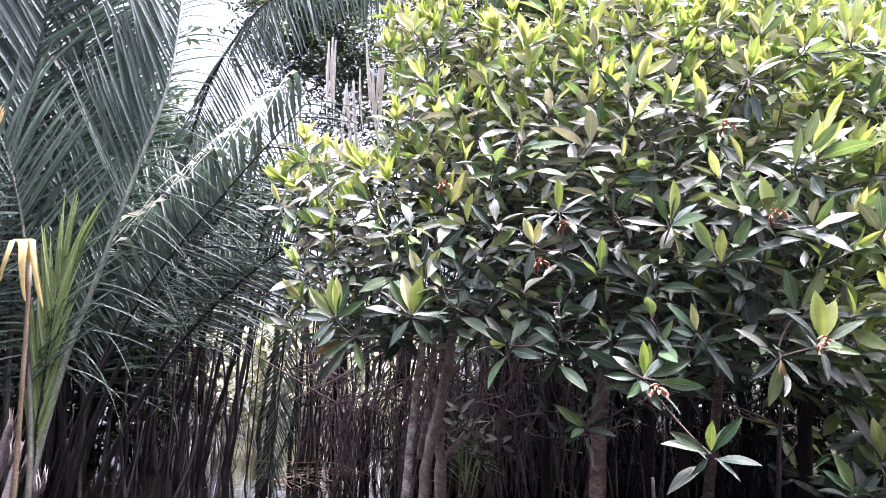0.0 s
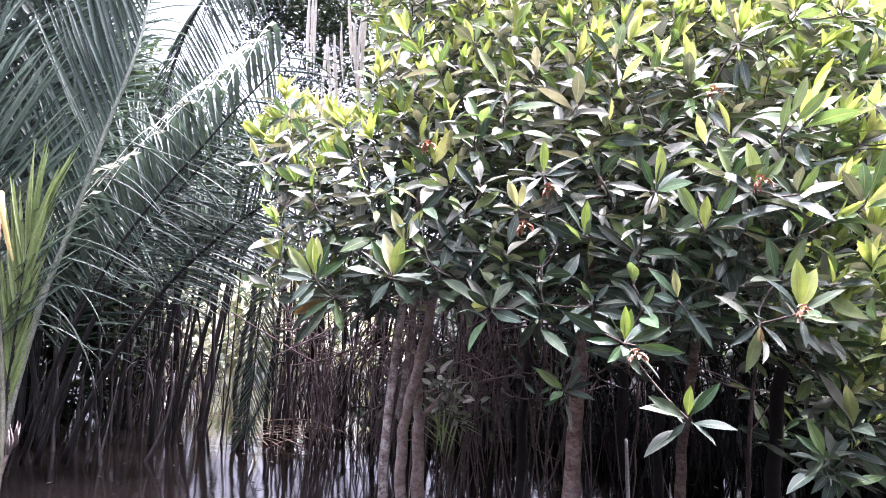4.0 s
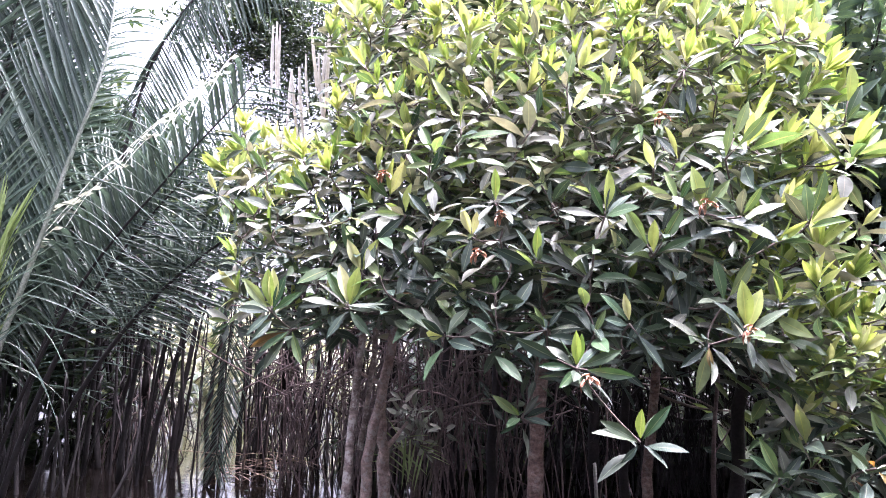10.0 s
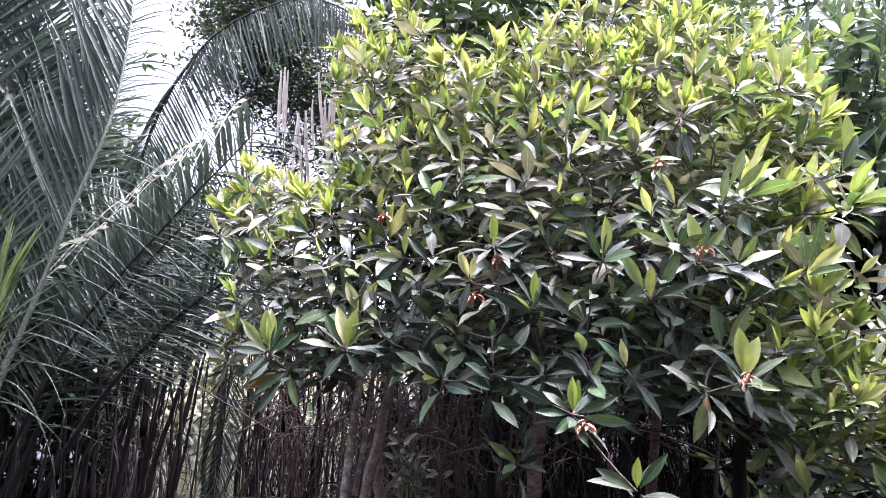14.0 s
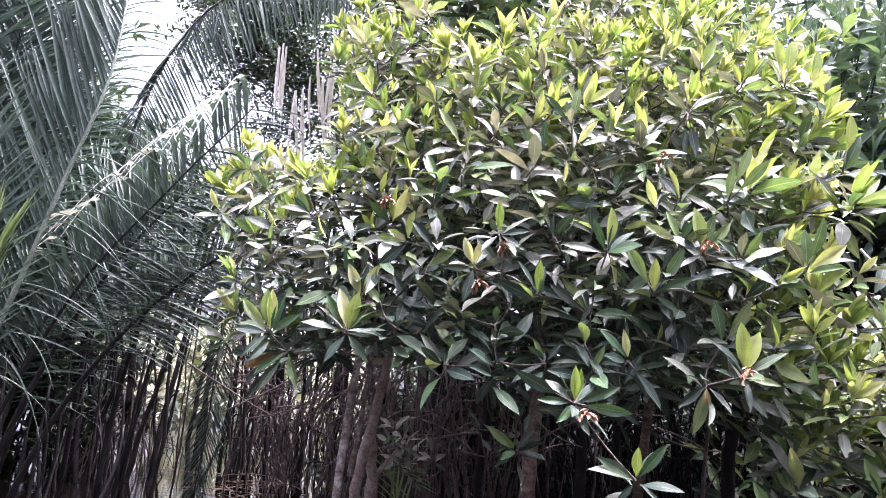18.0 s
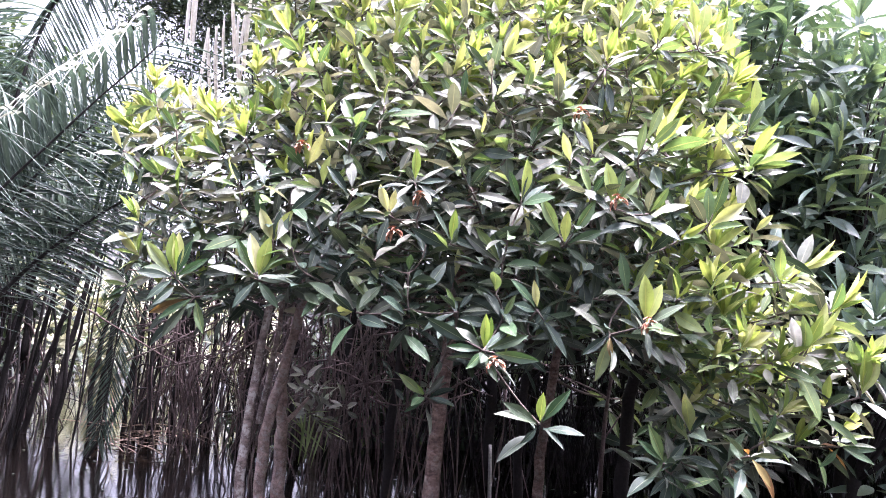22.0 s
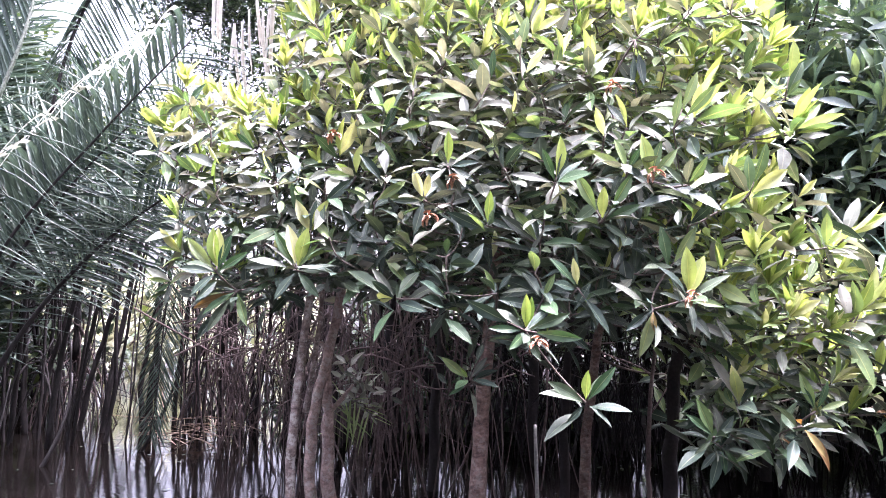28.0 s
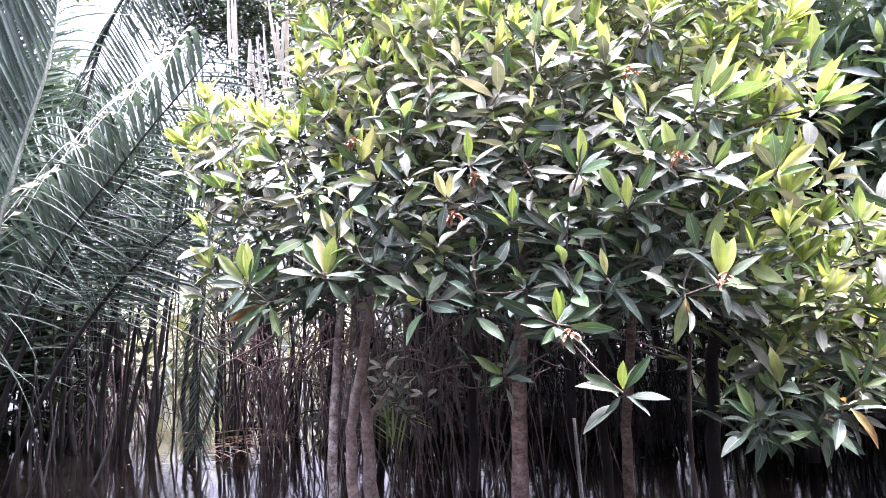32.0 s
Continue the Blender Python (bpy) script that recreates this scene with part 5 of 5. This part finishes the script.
for x0, lean, drop in FOLD:
    h = Heap()
    pts = [Vector((x0 * 0.3 + 0.03, 0.02, -0.10)), Vector((x0 * 0.6 + 0.01, 0.01, -0.03)), Vector((x0, 0, 0.012)), Vector((x0 + lean * 0.25, -0.02, 0.0)), Vector((x0 + lean * 0.5, -0.03, -drop * 0.4)), Vector((x0 + lean * 0.8, -0.03, -drop * 0.75)), Vector((x0 + lean, -0.02, -drop))]
    w = (0.010, 0.014, 0.017, 0.017, 0.015, 0.013, 0.004)
    v = [tuple(p + Vector((k * w[i], 0.006 * abs(k), 0))) for i, p in enumerate(pts) for k in (-1, 0, 1)]
    f = [(3 * i + j, 3 * i + j + 1, 3 * i + j + 4, 3 * i + j + 3) for i in range(6) for j in (0, 1)]
    h.add(np.array(v), f, np.array([(k / 2, i / 6) for i in range(7) for k in range(3)]))
    part("strip", h.mesh("strip", M["yellow_joined"]), folded)


def stick(name, points, radius, material, label, category, sides=8):
    ob = thing(name, points[0], label, category)
    base = Vector(points[0])
    v, f, uv = bark_tube([Vector(p) - base for p in curve3(*points, 10)], [radius * (1.1 - 0.03 * i) for i in range(11)], rng, sides, 0.05)
    part("shaft", mesh_of("shaft", v.tolist(), f, M[material], uv), ob)
    return ob


stick("stake", ((0.42, 3.8, -0.15), (0.41, 3.8, 0.1), (0.40, 3.8, 0.38)), 0.010, "stake", "thin bleached stake stuck upright in the water", "stake")
stick("pole", ((1.95, 2.95, 0.55), (1.62, 2.9, 1.06), (1.28, 2.9, 1.47)), 0.007, "stake", "thin grey pole leaning out of the foliage", "pole")
stick("dead_stalk", ((-2.66, 3.42, -0.1), (-2.66, 3.42, 0.5), (-2.64, 3.36, 1.40)), 0.013, "dead_stalk", "dead brown palm stalk among the green ones", "stalk")


def palm_stump(x, y, lean, tall, r, seed):
    """A split, weathered stalk base with a torn top."""
    own = random.Random(seed)
    ob = thing("palm_stump", (x, y, 0), "weathered pale palm stalk base with a torn top", "stump", "palm stumps at the water's edge")
    sides, rows = 11, 12
    girth = [r * own.uniform(0.75, 1.2) for _ in range(sides)]
    torn = [own.uniform(-0.06, 0.05) for _ in range(sides)]
    v, uv = [], []
    for i in range(rows + 1):
        q = i / rows
        c = Vector((lean * q * q, 0.03 * q, -0.1 + (tall + 0.1) * q))
        for k in range(sides):
            a = 2 * math.pi * k / sides
            g = girth[k] * (1.25 - 0.45 * q) * (1 + 0.12 * noise.noise(Vector((k * 3.1, i * 0.9, seed))))
            v.append((c.x + g * math.cos(a), c.y + g * math.sin(a), c.z + torn[k] * q ** 6 + (0.05 * math.cos(a) * q ** 4)))
            uv.append((k / sides, q))
    f = [(i * sides + k, i * sides + (k + 1) % sides, (i + 1) * sides + (k + 1) % sides, (i + 1) * sides + k) for i in range(rows) for k in range(sides)]
    top = len(v)
    v.append((lean, 0.03, tall - 0.04))
    uv.append((0.5, 1))
    f += [(rows * sides + k, rows * sides + (k + 1) % sides, top) for k in range(sides)]
    part("stalk", mesh_of("stalk", v, f, M["cut"], uv), ob)
    for _ in range(3):
        a = own.uniform(0, 6.28)
        foot = Vector((lean * 0.8 + r * 0.8 * math.cos(a), r * 0.8 * math.sin(a), tall - 0.10))
        tv, tf, tuv = tube([foot, foot + Vector((own.uniform(-0.01, 0.02), 0, 0.07)), foot + Vector((own.uniform(-0.02, 0.04), 0, 0.12 + own.uniform(0, 0.05)))], [0.006, 0.005, 0.001], 5)
        part("splinter", mesh_of("splinter", tv.tolist(), tf, M["cut"], tuv), ob)


for n, (x, y, lean, tall, r) in enumerate(((-2.95, 3.42, 0.07, 0.60, 0.026), (-2.86, 3.45, 0.12, 0.60, 0.030), (-2.72, 3.4, 0.06, 0.47, 0.020), (-3.06, 3.42, 0.04, 0.42, 0.045), (-3.19, 3.45, -0.03, 0.42, 0.050),
                                           (-3.32, 3.5, 0.05, 0.36, 0.045), (-2.80, 3.5, 0.10, 0.36, 0.018), (-2.66, 3.48, 0.09, 0.30, 0.014))):
    palm_stump(x, y, lean, tall, r, n)
lump = thing("husk", (-3.03, 3.43, 0.40), "pale yellow piece of husk lying on the cut stalks", "husk")
v, f, uv = bark_tube([(0.0 + 0.012 * i, -0.01, 0.0 + 0.012 * i) for i in range(7)], [0.012, 0.03, 0.038, 0.041, 0.038, 0.028, 0.010], rng, 10, 0.2)
part("shell", mesh_of("shell", v.tolist(), f, M["husk"], uv), lump)


# ------------------------------------------------------------------ small plants under the trees
def bush(name, place, n, spread, size, label, meshes=MATURE_MESHES):
    ob = thing(name, place, label, "plant")
    for i in range(n):
        c = Vector((rng.uniform(-spread, spread), rng.uniform(-0.1, 0.1), rng.uniform(0.50, 0.70)))
        v, f, uv = tube(curve3((0, 0, -0.05), (c.x * 0.3, 0, c.z * 0.6), c, 6), [0.006, 0.006, 0.005, 0.005, 0.004, 0.004, 0.003], 5)
        part("stalk", mesh_of("stalk", v.tolist(), f, M["twig"], uv), ob)
        for kind, k, m in whorl(rng, c, Vector((rng.uniform(-0.4, 0.4), -0.5, 0.9)), 1, 7, size):
            part("leaf", meshes[k % 2], ob, "", m)
    return ob


bush("mangrove_seedling", (-0.41, 3.52, 0), 10, 0.13, 0.08, "small grey-green sapling under the trees", SUN_MESHES)
bush("mangrove_seedling", (0.0, 3.9, 0), 2, 0.16, 0.11, "low dark sapling between the trunks")
sprout = thing("palm_seedling", (-0.58, 3.6, 0), "small pale palm seedling arching over the water", "plant")
frond(sprout, rng, [(-0.54, 3.5, -0.05), (-0.55, 3.5, 0.30), (-0.52, 3.48, 0.50), (-0.44, 3.46, 0.53), (-0.33, 3.44, 0.44)], FACE, [(80, 0.21, 1, 13), (64, 0.13, 1, 11)], start=0.55, thick=0.004, rib="old_rachis", fresh=True, tip=0.7, hang=0.35)


def floating_bits():
    """Leaf scraps drifting on the water."""
    r = random.Random(44)
    shape = leaf_shape(0.4, 0.1, 0.0, 4, 2)
    me = [mesh_of("scrap", shape[0].tolist(), shape[1], M[k], shape[2]) for k in ("mature", "green", "mature")]
    for i in range(60):
        x, y = r.uniform(-2.6, 1.5), r.uniform(3.6, 5.6)
        ob = new("floating_leaf", me[r.randrange(3)])
        ob.matrix_basis = leaf_pose(Vector((x, y, 0.004)), Vector((r.uniform(-1, 1), r.uniform(-1, 1), 0)), UP, r.uniform(0.015, 0.05))
        tagged(ob, "small fallen leaf floating on the brown water", "leaf", "floating leaves")


floating_bits()


# ------------------------------------------------------------------ far woods round the water
def far_woods(rng):
    h = Heap()
    for k in range(1500):
        a = 2 * math.pi * k / 1500 + rng.uniform(-0.01, 0.01)
        r = rng.uniform(38, 52)
        top = 3.2 + 1.6 * noise.noise(Vector((math.cos(a) * 6, math.sin(a) * 6, 0)))
        for _ in range(9):
            p = Vector((r * math.sin(a) + rng.uniform(-0.6, 0.6), r * math.cos(a) + rng.uniform(-0.6, 0.6), rng.uniform(0, 1) ** 0.8 * top))
            h.put(SIMPLE_SHAPES[rng.randrange(3)], leaf_pose(p, Vector((rng.gauss(0, 1), rng.gauss(0, 1), rng.gauss(0, 0.6))), UP, rng.uniform(0.6, 1.3)))
    tagged(new("far_woods", h.mesh("far_woods", M["shade_joined"])), "low line of green trees far across the water", "trees", kind="stuff")


far_woods(random.Random(2))
